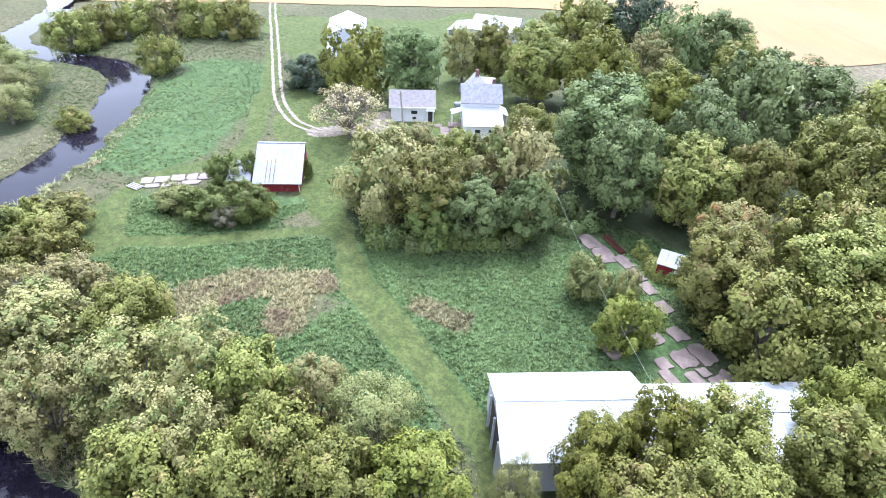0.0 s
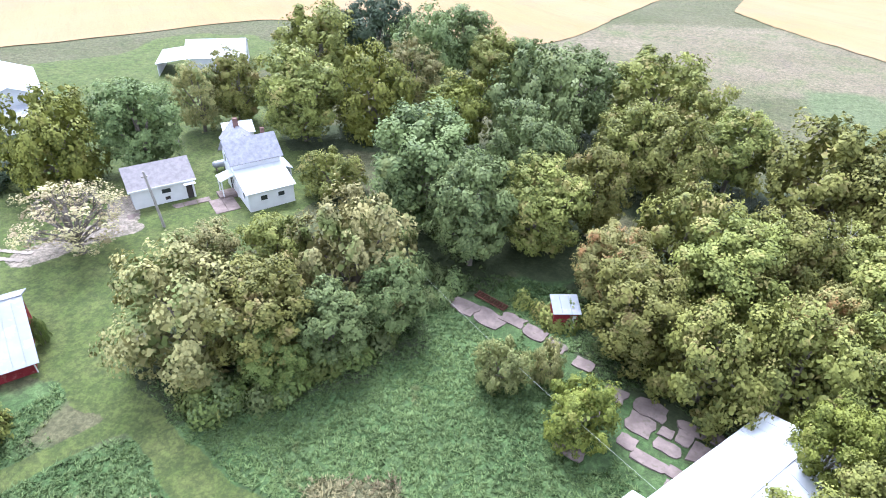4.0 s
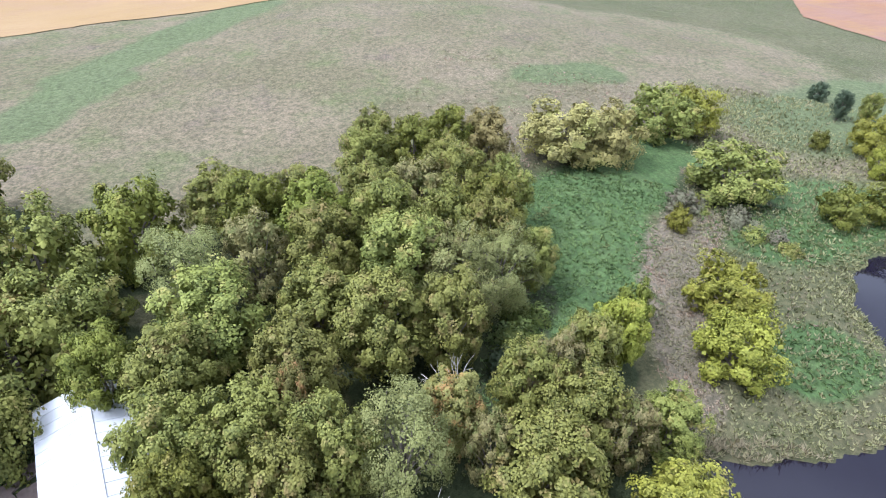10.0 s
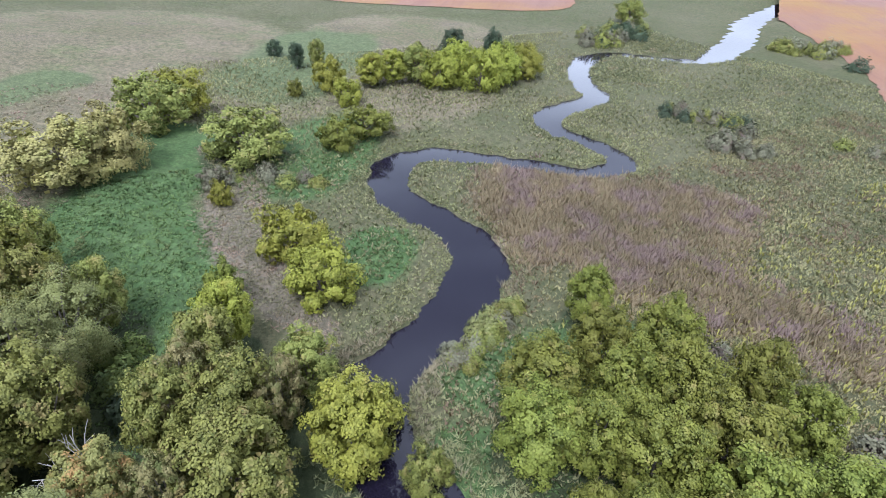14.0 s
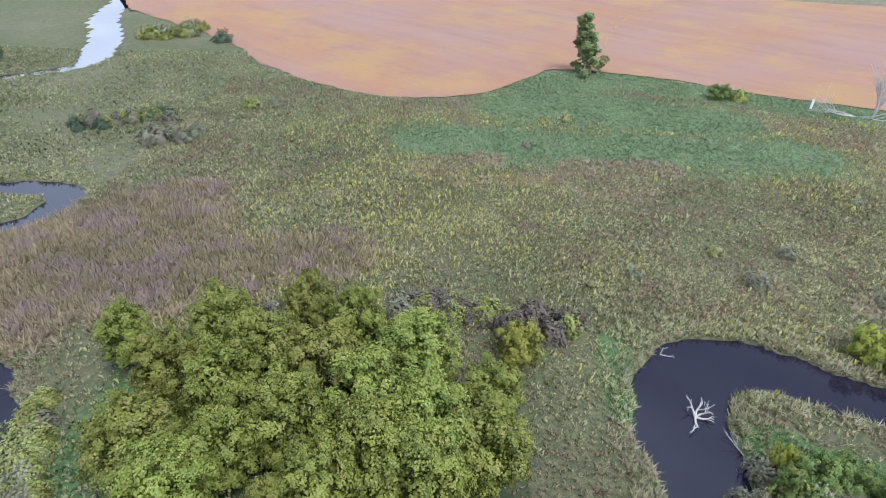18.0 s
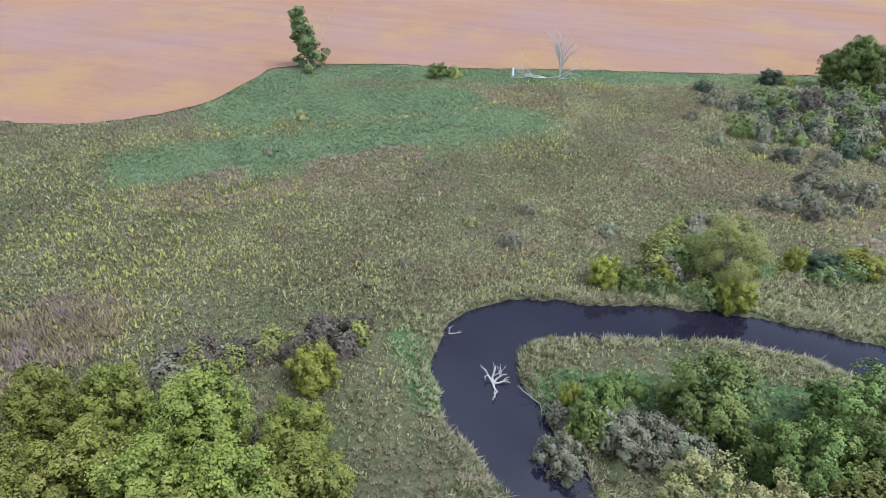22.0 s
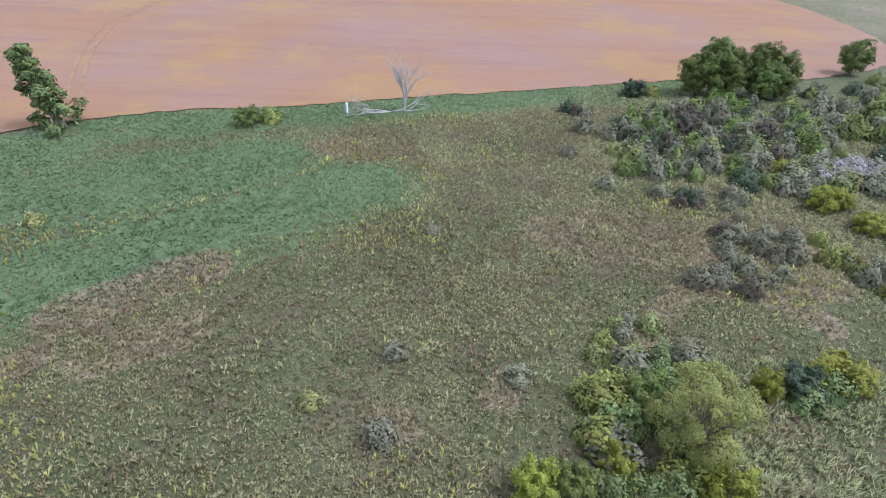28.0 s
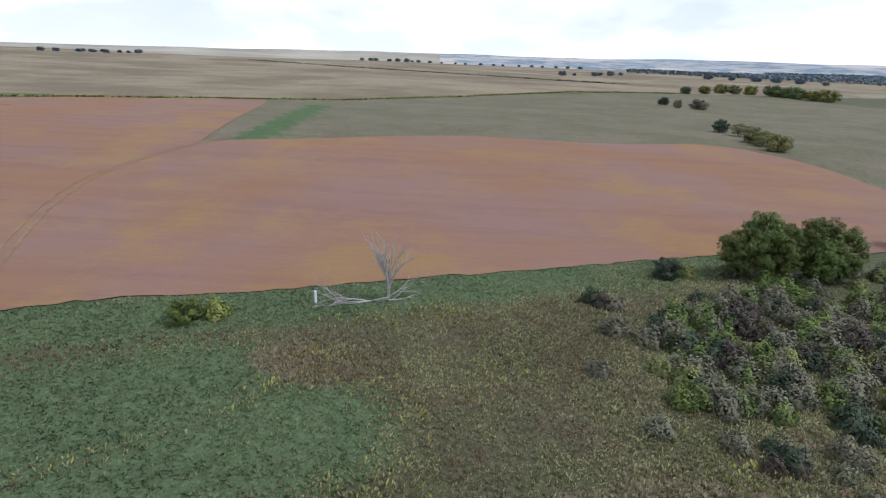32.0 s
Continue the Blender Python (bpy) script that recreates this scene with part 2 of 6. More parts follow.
pole_wood = plain("pole_wood", (0.40, 0.37, 0.34), 0.9, 0.0, 6.0, 0.3, 0.3)
cable = plain("cable", (0.45, 0.47, 0.42), 0.6, 0.0, 4.0, 0.1, 0)
trim_grey = plain("grey_trim", (0.55, 0.56, 0.60), 0.6, 0.0, 4.0, 0.15, 0)
glass, gn, gl, gb = material("window_glass", 0.08)
gb.inputs["Base Color"].default_value = (0.03, 0.035, 0.04, 1)
gb.inputs["Specular IOR Level"].default_value = 0.5

grasses = {
    "meadow": leafy("meadow_grass", (0.082, 0.092, 0.036), (0.49, 0.445, 0.235), (0.30, 0.215, 0.145), 0.17, 0.07, 0.42),
    "bank": leafy("pale_bank_grass", (0.105, 0.128, 0.050), (0.44, 0.43, 0.225), (0.46, 0.40, 0.25), 0.08, 0.12, 0.4),
    "reed": leafy("brown_reeds", (0.26, 0.225, 0.120), (0.50, 0.415, 0.245), (0.44, 0.34, 0.285), 0.18, 0.10, 0.42),
    "pale_weed": leafy("pale_field_weeds", (0.086, 0.142, 0.060), (0.29, 0.355, 0.172), (0.29, 0.27, 0.16), 0.08, 0.1, 0.42),
    "rust": leafy("rusty_marsh_weeds", (0.17, 0.14, 0.085), (0.33, 0.255, 0.175), (0.22, 0.21, 0.10), 0.12, 0.10, 0.42),
    "weed": leafy("green_weeds", (0.066, 0.112, 0.036), (0.210, 0.285, 0.108), (0.23, 0.25, 0.105), 0.06, 0.12, 0.42),
    "gold": leafy("yellow_flower_heads", (0.30, 0.28, 0.085), (0.46, 0.41, 0.13), (0.3, 0.3, 0.1), 0.02, 0.5, 0.4),
    "straw": leafy("straw_grass", (0.32, 0.29, 0.175), (0.52, 0.46, 0.30), (0.36, 0.36, 0.18), 0.10, 0.2, 0.4),
    "dry": leafy("dry_hill_grass", (0.235, 0.225, 0.125), (0.36, 0.31, 0.215), (0.495, 0.35, 0.285), 0.12, 0.05, 0.42),
}

water, n, l, b = material("creek_water", 0.04)
b.inputs["Base Color"].default_value = (0.012, 0.010, 0.020, 1)
b.inputs["Specular IOR Level"].default_value = 0.5
b.inputs["IOR"].default_value = 1.5
bumped(n, l, b, noise_node(n, l, 1.6, 3, place_of(n)), 0.03, 0.06)

# the ground: meadow, mown grass, lush weeds, dry grass, bare dirt, reeds, by share
ground_mat, n, l, b = material("meadow_ground", 0.95)
p = place_of(n)
wide, mid_n, fine = noise_node(n, l, 0.035, 6, p, 0.65), noise_node(n, l, 0.35, 6, p, 0.7), noise_node(n, l, 3.2, 5, p, 0.75)
meadow = mixed(n, l, ramp(n, l, wide, 0.4, 0.62), (0.105, 0.112, 0.049), (0.150, 0.140, 0.076))
meadow = mixed(n, l, ramp(n, l, mid_n, 0.45, 0.7, 0, 0.7), meadow, (0.145, 0.122, 0.075))
green = mixed(n, l, ramp(n, l, mid_n, 0.35, 0.65), (0.075, 0.135, 0.045), (0.118, 0.178, 0.066))
mown = mixed(n, l, ramp(n, l, mid_n, 0.38, 0.68), (0.095, 0.13, 0.034), (0.14, 0.16, 0.052))
dry = mixed(n, l, ramp(n, l, wide, 0.4, 0.6), (0.185, 0.158, 0.095), (0.245, 0.198, 0.135))
tussock = noise_node(n, l, 1.15, 7, p, 0.8)
patch = noise_node(n, l, 0.11, 7, p, 0.72)
dry = mixed(n, l, ramp(n, l, patch, 0.50, 0.66, 0, 0.85), dry, (0.155, 0.17, 0.075))
dry = mixed(n, l, ramp(n, l, patch, 0.30, 0.44, 0.75, 0), dry, (0.185, 0.14, 0.115))
dry = mixed(n, l, ramp(n, l, mid_n, 0.55, 0.75, 0, 0.5), dry, (0.135, 0.155, 0.07))
dirt = mixed(n, l, mid_n, (0.27, 0.225, 0.18), (0.38, 0.325, 0.275))
# leaf litter and undergrowth, its colour darkened for the shade under trees
shaded_litter = mixed(n, l, mid_n, (0.045, 0.06, 0.028), (0.085, 0.10, 0.045))
reedy = mixed(n, l, mid_n, (0.22, 0.175, 0.11), (0.33, 0.25, 0.185))
stubble_col = mixed(n, l, ramp(n, l, noise_node(n, l, 0.006, 6, p, 0.7), 0.42, 0.58), (0.24, 0.18, 0.115), (0.38, 0.30, 0.195))
col = meadow
jitter = mixed(n, l, 0.5, mid_n, fine)
swale = mixed(n, l, mid_n, (0.105, 0.145, 0.06), (0.15, 0.185, 0.085))
foot = mixed(n, l, mid_n, (0.10, 0.145, 0.064), (0.142, 0.185, 0.088))
trail = mixed(n, l, mid_n, (0.165, 0.14, 0.098), (0.245, 0.20, 0.155))
dead_weed = mixed(n, l, mid_n, (0.14, 0.145, 0.068), (0.20, 0.18, 0.10))
for zone, tint in (("dry", dry), ("swale", swale), ("foot", foot), ("lush", green), ("brown", dead_weed), ("trail", trail), ("reed", reedy), ("wood", shaded_litter), ("mown", mown), ("far_crop", stubble_col), ("dirt", dirt)):
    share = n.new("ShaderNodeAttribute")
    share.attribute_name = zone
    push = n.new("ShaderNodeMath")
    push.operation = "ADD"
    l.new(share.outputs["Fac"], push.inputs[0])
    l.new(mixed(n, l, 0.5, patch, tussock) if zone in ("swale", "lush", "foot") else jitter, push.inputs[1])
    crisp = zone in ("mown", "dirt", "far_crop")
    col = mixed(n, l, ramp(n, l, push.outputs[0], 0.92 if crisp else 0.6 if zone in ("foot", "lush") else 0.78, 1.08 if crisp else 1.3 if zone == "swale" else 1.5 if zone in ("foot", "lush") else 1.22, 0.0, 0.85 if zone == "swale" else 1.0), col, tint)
# colour darkens in the relief's hollows and pales on its tussock tops
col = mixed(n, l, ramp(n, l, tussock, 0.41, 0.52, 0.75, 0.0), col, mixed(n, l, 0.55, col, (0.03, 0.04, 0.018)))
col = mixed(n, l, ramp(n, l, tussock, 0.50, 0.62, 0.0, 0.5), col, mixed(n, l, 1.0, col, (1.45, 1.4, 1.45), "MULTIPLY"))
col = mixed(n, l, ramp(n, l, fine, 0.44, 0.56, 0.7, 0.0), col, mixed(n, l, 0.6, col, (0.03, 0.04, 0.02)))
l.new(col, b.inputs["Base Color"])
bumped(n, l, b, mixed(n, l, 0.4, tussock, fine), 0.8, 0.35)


def crop_material(name, a, c, stripe, spots, angle, along=0.05, across=0.6):
    """A cropped field: long streaks along the rows, broad patches, fine stubble."""
    m, n, l, b = material(name, 0.95)
    turn, mp = n.new("ShaderNodeMapping"), n.new("ShaderNodeMapping")
    turn.inputs["Rotation"].default_value = (0, 0, angle)
    mp.inputs["Scale"].default_value = (along, across, 1)
    p = place_of(n)
    l.new(p, turn.inputs["Vector"])
    l.new(turn.outputs["Vector"], mp.inputs["Vector"])
    streak = noise_node(n, l, 1.0, 5, mp.outputs["Vector"], 0.7)
    broad = noise_node(n, l, 0.022, 4, p)
    rows = noise_node(n, l, 5.0, 4, mp.outputs["Vector"], 0.75)
    fine = noise_node(n, l, 2.5, 5, p, 0.8)
    col = mixed(n, l, ramp(n, l, broad, 0.38, 0.62), a, c)
    col = mixed(n, l, ramp(n, l, streak, 0.46, 0.7, 0, 0.5), col, stripe)
    col = mixed(n, l, ramp(n, l, noise_node(n, l, 0.03, 7, p, 0.72), 0.5, 0.62, 0, 0.6), col, spots)
    col = mixed(n, l, ramp(n, l, noise_node(n, l, 0.27, 4, turn.outputs["Vector"], 0.6), 0.3, 0.8, 0, 0.12), col, spots)
    col = mixed(n, l, ramp(n, l, rows, 0.44, 0.62, 0, 0.4), col, mixed(n, l, 0.6, col, stripe))
    col = mixed(n, l, ramp(n, l, rows, 0.36, 0.46, 0.35, 0), col, mixed(n, l, 1.0, col, (0.74, 0.72, 0.74), "MULTIPLY"))
    col = mixed(n, l, ramp(n, l, fine, 0.4, 0.7, 0, 0.4), col, mixed(n, l, 0.5, col, (0.1, 0.07, 0.05)))
    l.new(col, b.inputs["Base Color"])
    bumped(n, l, b, fine, 0.5, 0.1)
    return m


bean_field = crop_material("bean_stubble", (0.29, 0.152, 0.082), (0.272, 0.162, 0.132), (0.20, 0.108, 0.092), (0.33, 0.205, 0.07), 0.765, 0.012, 0.16)
gold_field = crop_material("ripe_gold_field", (0.32, 0.215, 0.095), (0.35, 0.24, 0.125), (0.27, 0.175, 0.09), (0.31, 0.20, 0.12), 0.765, 0.012, 0.16)

# ---- where the trees stand: x, y, crown radius, height, kind of leaf ----
GROVE = [
    (21.1, -32.3, 1.9, 6, "E"), (16, -28.2, 2.4, 7, "E"), (13.3, -32.4, 2.7, 8, "E"), (9.4, -28.7, 2.8, 8.5, "E"),
    (11.4, -26, 2.6, 8, "E"), (15.2, -21.8, 3, 7.5, "E"), (12.4, -19.1, 2.8, 7, "E"), (10.3, -21.8, 2.3, 7, "E"),
    (6.7, -23.7, 2.8, 8, "E"), (5.1, -28, 3, 8, "E"), (7.5, -35.5, 2.2, 7, "E"), (3.7, -34.7, 2.2, 6.5, "E"),
    (1.5, -25.2, 3.2, 8, "E"), (-1.1, -30.9, 3.2, 7, "E"), (0.9, -21.3, 3, 8, "E"), (-2.4, -23.5, 3.1, 7.5, "E"),
    (-6.4, -27.6, 2.4, 5.5, "E"), (3.8, -18.7, 2.6, 7.5, "E"),
]
GROVE_MORE = [
    (6.1, -17.7, 1.7, 6.5, "E"), (-1.8, -19.8, 2.9, 8, "E"), (-5.8, -22.6, 2.9, 6.5, "E"), (-9.5, -34.7, 1.9, 3.2, "L"),
]
CREEKSIDE = [
    (66.6, -16.2, 5.0, 6, "B"), (64.9, -28.1, 2.5, 4, "E"), (66.9, -34, 3.2, 4, "E"), (86.9, -30.3, 1.3, 2.5, "E"),
    (19.1, -9.3, 3.1, 7.5, "L"), (23.4, -3.1, 2.8, 8, "B"), (23.7, -6.1, 1.9, 7, "C"), (18.6, -2, 3.3, 8, "B"),
    (21.2, 4.7, 2.2, 7, "R"), (21, -12.4, 1.3, 4, "B"), (32.6, -5, 2.2, 7, "L"), (28.8, -2.8, 2.4, 8, "B"), (38.1, -6.2, 1.6, 4.5, "E"),
    (14.8, -12.5, 1.5, 4, "B"),
]
BEND = [
    (-27.4, -22.4, 1.7, 3.2, "H"), (-29.6, -22.3, 1.5, 3.0, "H"), (-25.9, -24.0, 0.8, 2.6, "L"), (-34.2, -18.6, 3.3, 5.2, "H"), (-25.6, -21.6, 1.3, 2.8, "H"),
    (-42, -12.8, 3.2, 5.5, "H"), (-43.8, -12, 2.0, 4.6, "C"), (-35.6, -12, 2.6, 5, "H"), (-40.5, -9.6, 2.8, 5, "H"), (-25.2, -11.9, 3.0, 7.5, "C"),
    (-20.2, -13.4, 2.2, 6, "C"), (-28.4, -9.2, 3, 7, "C"), (-22.8, -20.6, 1.7, 2.5, "G"), (-27.9, -19.3, 2.2, 2.5, "G"),
    (-30.2, -17.1, 2.0, 2.5, "G"),
]
MARSH = [
    (-50.4, -30.8, 3.0, 7.6, "V"), (-39.4, -36.0, 1.5, 3, "L"), (-41.4, -34.6, 1.4, 2.2, "H"), (-45.2, -33.6, 1.2, 2.2, "L"), (-48.6, -27.6, 1.5, 3.0, "L"),
    (-59.9, -29.6, 1.1, 2.6, "L"), (-62.6, -28, 1.9, 2.0, "F"), (-66, -26.0, 2.2, 2.6, "L"), (-52, -34.8, 2.2, 3.0, "H"), (-130, -67.6, 3.9, 10.5, "H"), (-127, -69.6, 3.2, 8, "H"), (-132.4, -65.4, 3.3, 9, "H"),
    (-137.4, -61.8, 3.7, 10, "H"), (-140, -59, 3.4, 8.5, "H"), (-135.2, -60.2, 2.8, 7.5, "H"), (-171, -54.6, 3.4, 7.5, "H"), (-117.8, -76.4, 2.3, 2.8, "F"), (-55, -105.4, 2.0, 2.6, "H"),
]
SLOPE = [
    (67.7, 3.6, 5.4, 6.5, "Y"), (70, -1.5, 4.2, 6.5, "Y"), (80, -7.8, 4.7, 6.5, "B"), (83.9, -11.7, 4.1, 6, "L"), (56, -10.4, 1.2, 2.8, "L"), (60.5, -10.8, 1.8, 2.4, "G"),
    (42.7, -13.8, 3.2, 5, "L"), (35.5, -14, 3.2, 5, "L"),
]
SHED_WOOD = [
    (22.1, 22.6, 4, 9, "B"), (17.3, 21.8, 3, 9, "B"), (20.2, 14.9, 3.1, 9, "B"), (26.9, 16.8, 3.2, 8, "B"),
    (26, 11.2, 3.4, 9, "B"), (12.5, 17.9, 2.9, 9, "B"), (14.5, 14.6, 2.9, 9, "B"), (15.4, 9.77, 2.6, 9, "B"),
    (17.8, 13.5, 1.4, 8, "R"), (17.1, 6.2, 2.8, 9, "D"), (19.6, 1.6, 1.7, 7, "C"), (24.6, 0.4, 2.4, 8, "B"),
    (25.9, -1.1, 2.1, 8, "C"), (25.6, -8.7, 2.2, 6, "B"), (12, 10.9, 2.7, 9, "B"),
]
HILL_WOOD = [
    (31, 37.4, 4, 8, "E"), (36.8, 32.6, 3.4, 8, "B"), (26.3, 28, 3.3, 9, "D"), (30, 24.2, 2.8, 9, "C"),
    (40.2, 25.4, 3.1, 8, "B"), (32.8, 19.3, 3.3, 9, "B"), (41.6, 18.8, 3.2, 9, "B"), (43.8, 15.1, 3.3, 9, "C"),
    (56.5, 16.2, 3.1, 9, "E"), (58.7, 12.1, 3.1, 8.5, "Y"), (51.7, 23.3, 3.1, 9, "B"), (52.3, 18.8, 3.3, 9, "E"),
    (48, 13.2, 3.3, 9.5, "B"), (45.8, 11.2, 3.0, 10, "B"), (47.3, 22.2, 3.2, 9, "B"), (37.4, 15.8, 3.3, 10, "B"), (39.4, 6.8, 2.8, 9.5, "B"),
    (36.9, 22.3, 3.2, 9.5, "E"), (38.8, 11.0, 3, 9.5, "B"), (28.4, 7.0, 2.8, 9, "B"), (48.4, 7.2, 2.6, 8.5, "B"), (36.2, 28.3, 3.2, 9, "E"),
    (43.3, 7.8, 3.4, 9, "E"),
    (36.2, 5.0, 3.0, 8, "D"), (39.6, 2.8, 2.2, 7, "B"), (33.2, 12.5, 3.8, 10, "B"), (33.2, 7.4, 3.2, 9, "D"), (34.3, 9.5, 2.3, 9, "C"),
]
YARD_WOOD = [
    (8.6, 46.9, 4.4, 9, "B"), (2.4, 40.8, 3.2, 8, "R"), (4.6, 34.9, 3.8, 9, "B"), (11.5, 41.3, 4.5, 10, "B"),
    (15.6, 44.3, 3.8, 10, "B"), (17.6, 37.6, 2.7, 8, "R"), (22.6, 45.8, 4, 9, "B"), (22.8, 39.3, 4.5, 9, "B"),
    (15.4, 33.3, 3.9, 8, "B"), (9.8, 32.1, 4.1, 8, "B"), (19.8, 33.2, 3.8, 7, "B"), (-28.3, 49.8, 3.2, 5, "B"),
]
LAWN_CLUMP = [
    (-26.1, 23.4, 5, 9, "C"), (-21.2, 24.8, 4, 9, "B"), (-18, 33.9, 4.9, 10, "C"), (-24.6, 32.4, 2.9, 8, "B"),
    (-13.8, 31.4, 2.8, 7.5, "A"), (-28.1, 28.4, 3.3, 9, "C"), (-16.8, 27, 3.0, 7, "A"), (-19.5, 23.4, 2.4, 5.5, "H"),
]
SLAB_TREES = [
    (-3.9, 28.7, 1.9, 4.0, "D"), (-0.9, 30.3, 1.2, 3.6, "C"), (1.9, 26.1, 2.4, 4.5, "E"),
]
FAR_WOOD = [
    (-49.6, 88.1, 7.3, 11, "B"), (-42.6, 95.2, 6.5, 12, "F"), (-31, 87.6, 5.8, 12, "A"), (-27.1, 96.9, 5.7, 12, "A"),
    (-20, 89.8, 4.3, 10, "B"), (-15.8, 92, 4.1, 9, "A"), (-38.6, 61.6, 5.5, 12, "B"), (-31.1, 67.1, 5.6, 11, "E"),
    (-29.6, 78, 4.4, 11, "C"), (-18.9, 66.3, 4.4, 10, "E"), (-16.6, 47.5, 5.9, 13, "A"), (-9.4, 69.5, 6.3, 13, "A"),
    (-5, 77.6, 5.3, 12, "A"), (5.1, 83, 7, 11, "B"), (10.1, 76.3, 4.5, 9, "B"), (-7.7, 54.3, 4.5, 12, "A"),
    (-4.8, 46.8, 4.3, 10, "B"), (-10.3, 42.3, 4, 11, "A"),
]
FAR_WOOD_MORE = [
    (-0.3, 51.5, 3.5, 10, "B"), (2.9, 62.6, 4.4, 11, "B"), (6.9, 60.6, 4.3, 11, "B"), (14.3, 67.3, 4.4, 10, "B"),
    (23, 62.2, 6.4, 11, "B"), (27.9, 57.9, 5.9, 11, "B"),
]
FARMYARD = [
    (-57.6, 41.1, 5.1, 10, "E"), (-51.9, 47.6, 4.6, 11, "A"), (-52.9, 59.3, 3.4, 10, "C"), (-50.1, 63.4, 4, 10, "B"),
    (-65.7, 37.6, 4.4, 4, "F"), (-45.1, 31.1, 4.8, 7, "T"),
]
CREEK_WOOD = [
    (-26.8, -5.8, 3.1, 7, "C"), (-23, -9, 3.6, 8, "C"), (-19.8, -3.8, 2.9, 8, "B"), (-16.4, -10.2, 3, 8.5, "C"),
    (-14.1, -5.7, 3.2, 9, "C"), (-11.5, -1.9, 3.1, 9, "C"), (-8, -0.3, 2.8, 9, "B"), (-5.6, 2.5, 2.4, 8, "C"),
    (-2, 4.1, 2.8, 8, "D"), (-3.3, -1.3, 2.9, 9, "B"), (-7.2, -4.9, 3, 9.5, "C"), (-6.2, -7.6, 3, 9, "B"),
    (3, 3.4, 2.9, 8, "E"), (-2.7, -4.4, 2.6, 9, "B"), (0.6, 0, 2.7, 8.5, "B"),
]
SHED_FRONT = [
    (7.98, 12.3, 2.1, 8, "E"), (9.78, 15.5, 2.3, 8.5, "E"), (16.1, 26.5, 2.4, 8, "E"), (6.4, 7.4, 1.4, 6.5, "D"),
    (9.28, 9.67, 1.8, 8, "E"),
]
WEST_CREEK = [
    (-88, 1, 4.2, 6.5, "D"), (-82.5, -1.5, 3.8, 6, "D"), (-76.5, -2.5, 3.4, 6, "D"), (-108, 13, 4.2, 6.5, "B"), (-111, 19, 4, 6.5, "B"), (-111, 26, 4, 6.5, "B"),
    (-104, 36, 4.5, 7, "B"), (-99, 41, 4.2, 7, "B"), (-109, 32, 4, 6.5, "C"), (-86.3, 21.1, 3.3, 6, "B"), (-94, -1, 4.0, 6.5, "B"),
    (-71.2, 3.8, 2.2, 3, "B"), (-43.5, -4.2, 3.4, 2.5, "B"), (-41, -6.9, 3.1, 5, "B"), (-35, -6.7, 3.2, 5.5, "B"),
]
RED_BARN_SHRUBS = [
    (-43.1, 12.5, 2, 3.6, "H"), (-41.6, 15.3, 1.1, 3.5, "H"), (-35.2, 11.5, 2.5, 3.6, "H"), (-37.2, 8.2, 2.5, 3.2, "H"),
    (-35, 9, 1.5, 2, "G"), (-41.1, 6.5, 2.2, 1.6, "D"), (-38.2, 20.7, 0.5, 2.5, "H"),
]
BOTTOMLAND = [
    (87, -44.3, 2.7, 6, "L"), (88, -49.2, 2.8, 6, "L"), (86.9, -53.6, 3.2, 7, "B"), (81.9, -55.4, 3.2, 6, "L"),
    (83.7, -60.4, 3.5, 7, "L"), (78.2, -62, 3.6, 7, "L"), (80.4, -68.3, 3.8, 7, "L"), (81.5, -74.8, 3.7, 6, "L"),
    (84.7, -69.2, 2.1, 9, "F"), (92.1, -64.9, 2.6, 8, "F"), (88.4, -36.9, 2.9, 5, "L"), (80.2, -36.8, 2.1, 4, "L"),
    (103, -40.6, 1.6, 5, "B"), (101.9, -36.2, 1.4, 5, "F"), (111.7, -35.2, 1.5, 3, "F"), (109, -135.4, 3.9, 6, "B"),
]
WOODS = (GROVE, GROVE_MORE, CREEKSIDE, BEND, SHED_WOOD, HILL_WOOD, YARD_WOOD, LAWN_CLUMP, FAR_WOOD, FAR_WOOD_MORE, CREEK_WOOD, SHED_FRONT, WEST_CREEK)


# ---- the lie of the land ----
def step(a, b, v):
    v = np.clip((v - a) / (b - a), 0.0, 1.0)
    return v * v * (3 - 2 * v)


def rolls(x, y, size):
    """Gentle uneven swells, the same everywhere for the same place."""
    return (np.sin(x / size + 1.3 * np.sin(y / size * 0.7 + 0.4)) + np.sin(y / size * 1.1 + 1.7 * np.sin(x / size * 0.6 + 2.0))) * 0.5


# the creek's middle line from the south-east to the west, with its half width
CREEK = [
    (150, -330, 3), (120, -250, 3.2), (98, -178, 3.5), (86, -155, 3.4), (77, -133, 3.5), (74.8, -122, 2.0), (81, -114.5, 1.5), (88, -107.5, 1.7), (87.5, -99, 2.3), (80.5, -88.8, 2.1),
    (72.6, -83.4, 2.3), (66.4, -80, 2.4), (65, -71, 2.6), (62.7, -64.7, 2.3), (57, -62.4, 1.9), (50.4, -63.6, 1.9),
]
CREEK_BEND = [
    (43.7, -62, 2.1), (44.1, -55.2, 1.7), (49, -50.6, 1.8), (54, -46, 2.0), (58.6, -41, 2.3), (59.2, -35.6, 2.3), (56.2, -31.6, 2.5), (50.2, -29.6, 2.3),
    (43.8, -30.8, 2.5), (38, -31.6, 2.6), (33.2, -29.8, 2.7), (29.6, -25.4, 2.6), (27.3, -20.8, 2.4), (25.6, -17, 2.3), (24, -13.5, 2.4), (19, -11.2, 2.5),
    (10, -12, 2.5), (0, -13.4, 2.5), (-10, -13.2, 2.6), (-17.5, -15.6, 2.7), (-20.8, -18.6, 2.9), (-20.8, -22.5, 3.1), (-20.8, -26.6, 3.3),
]
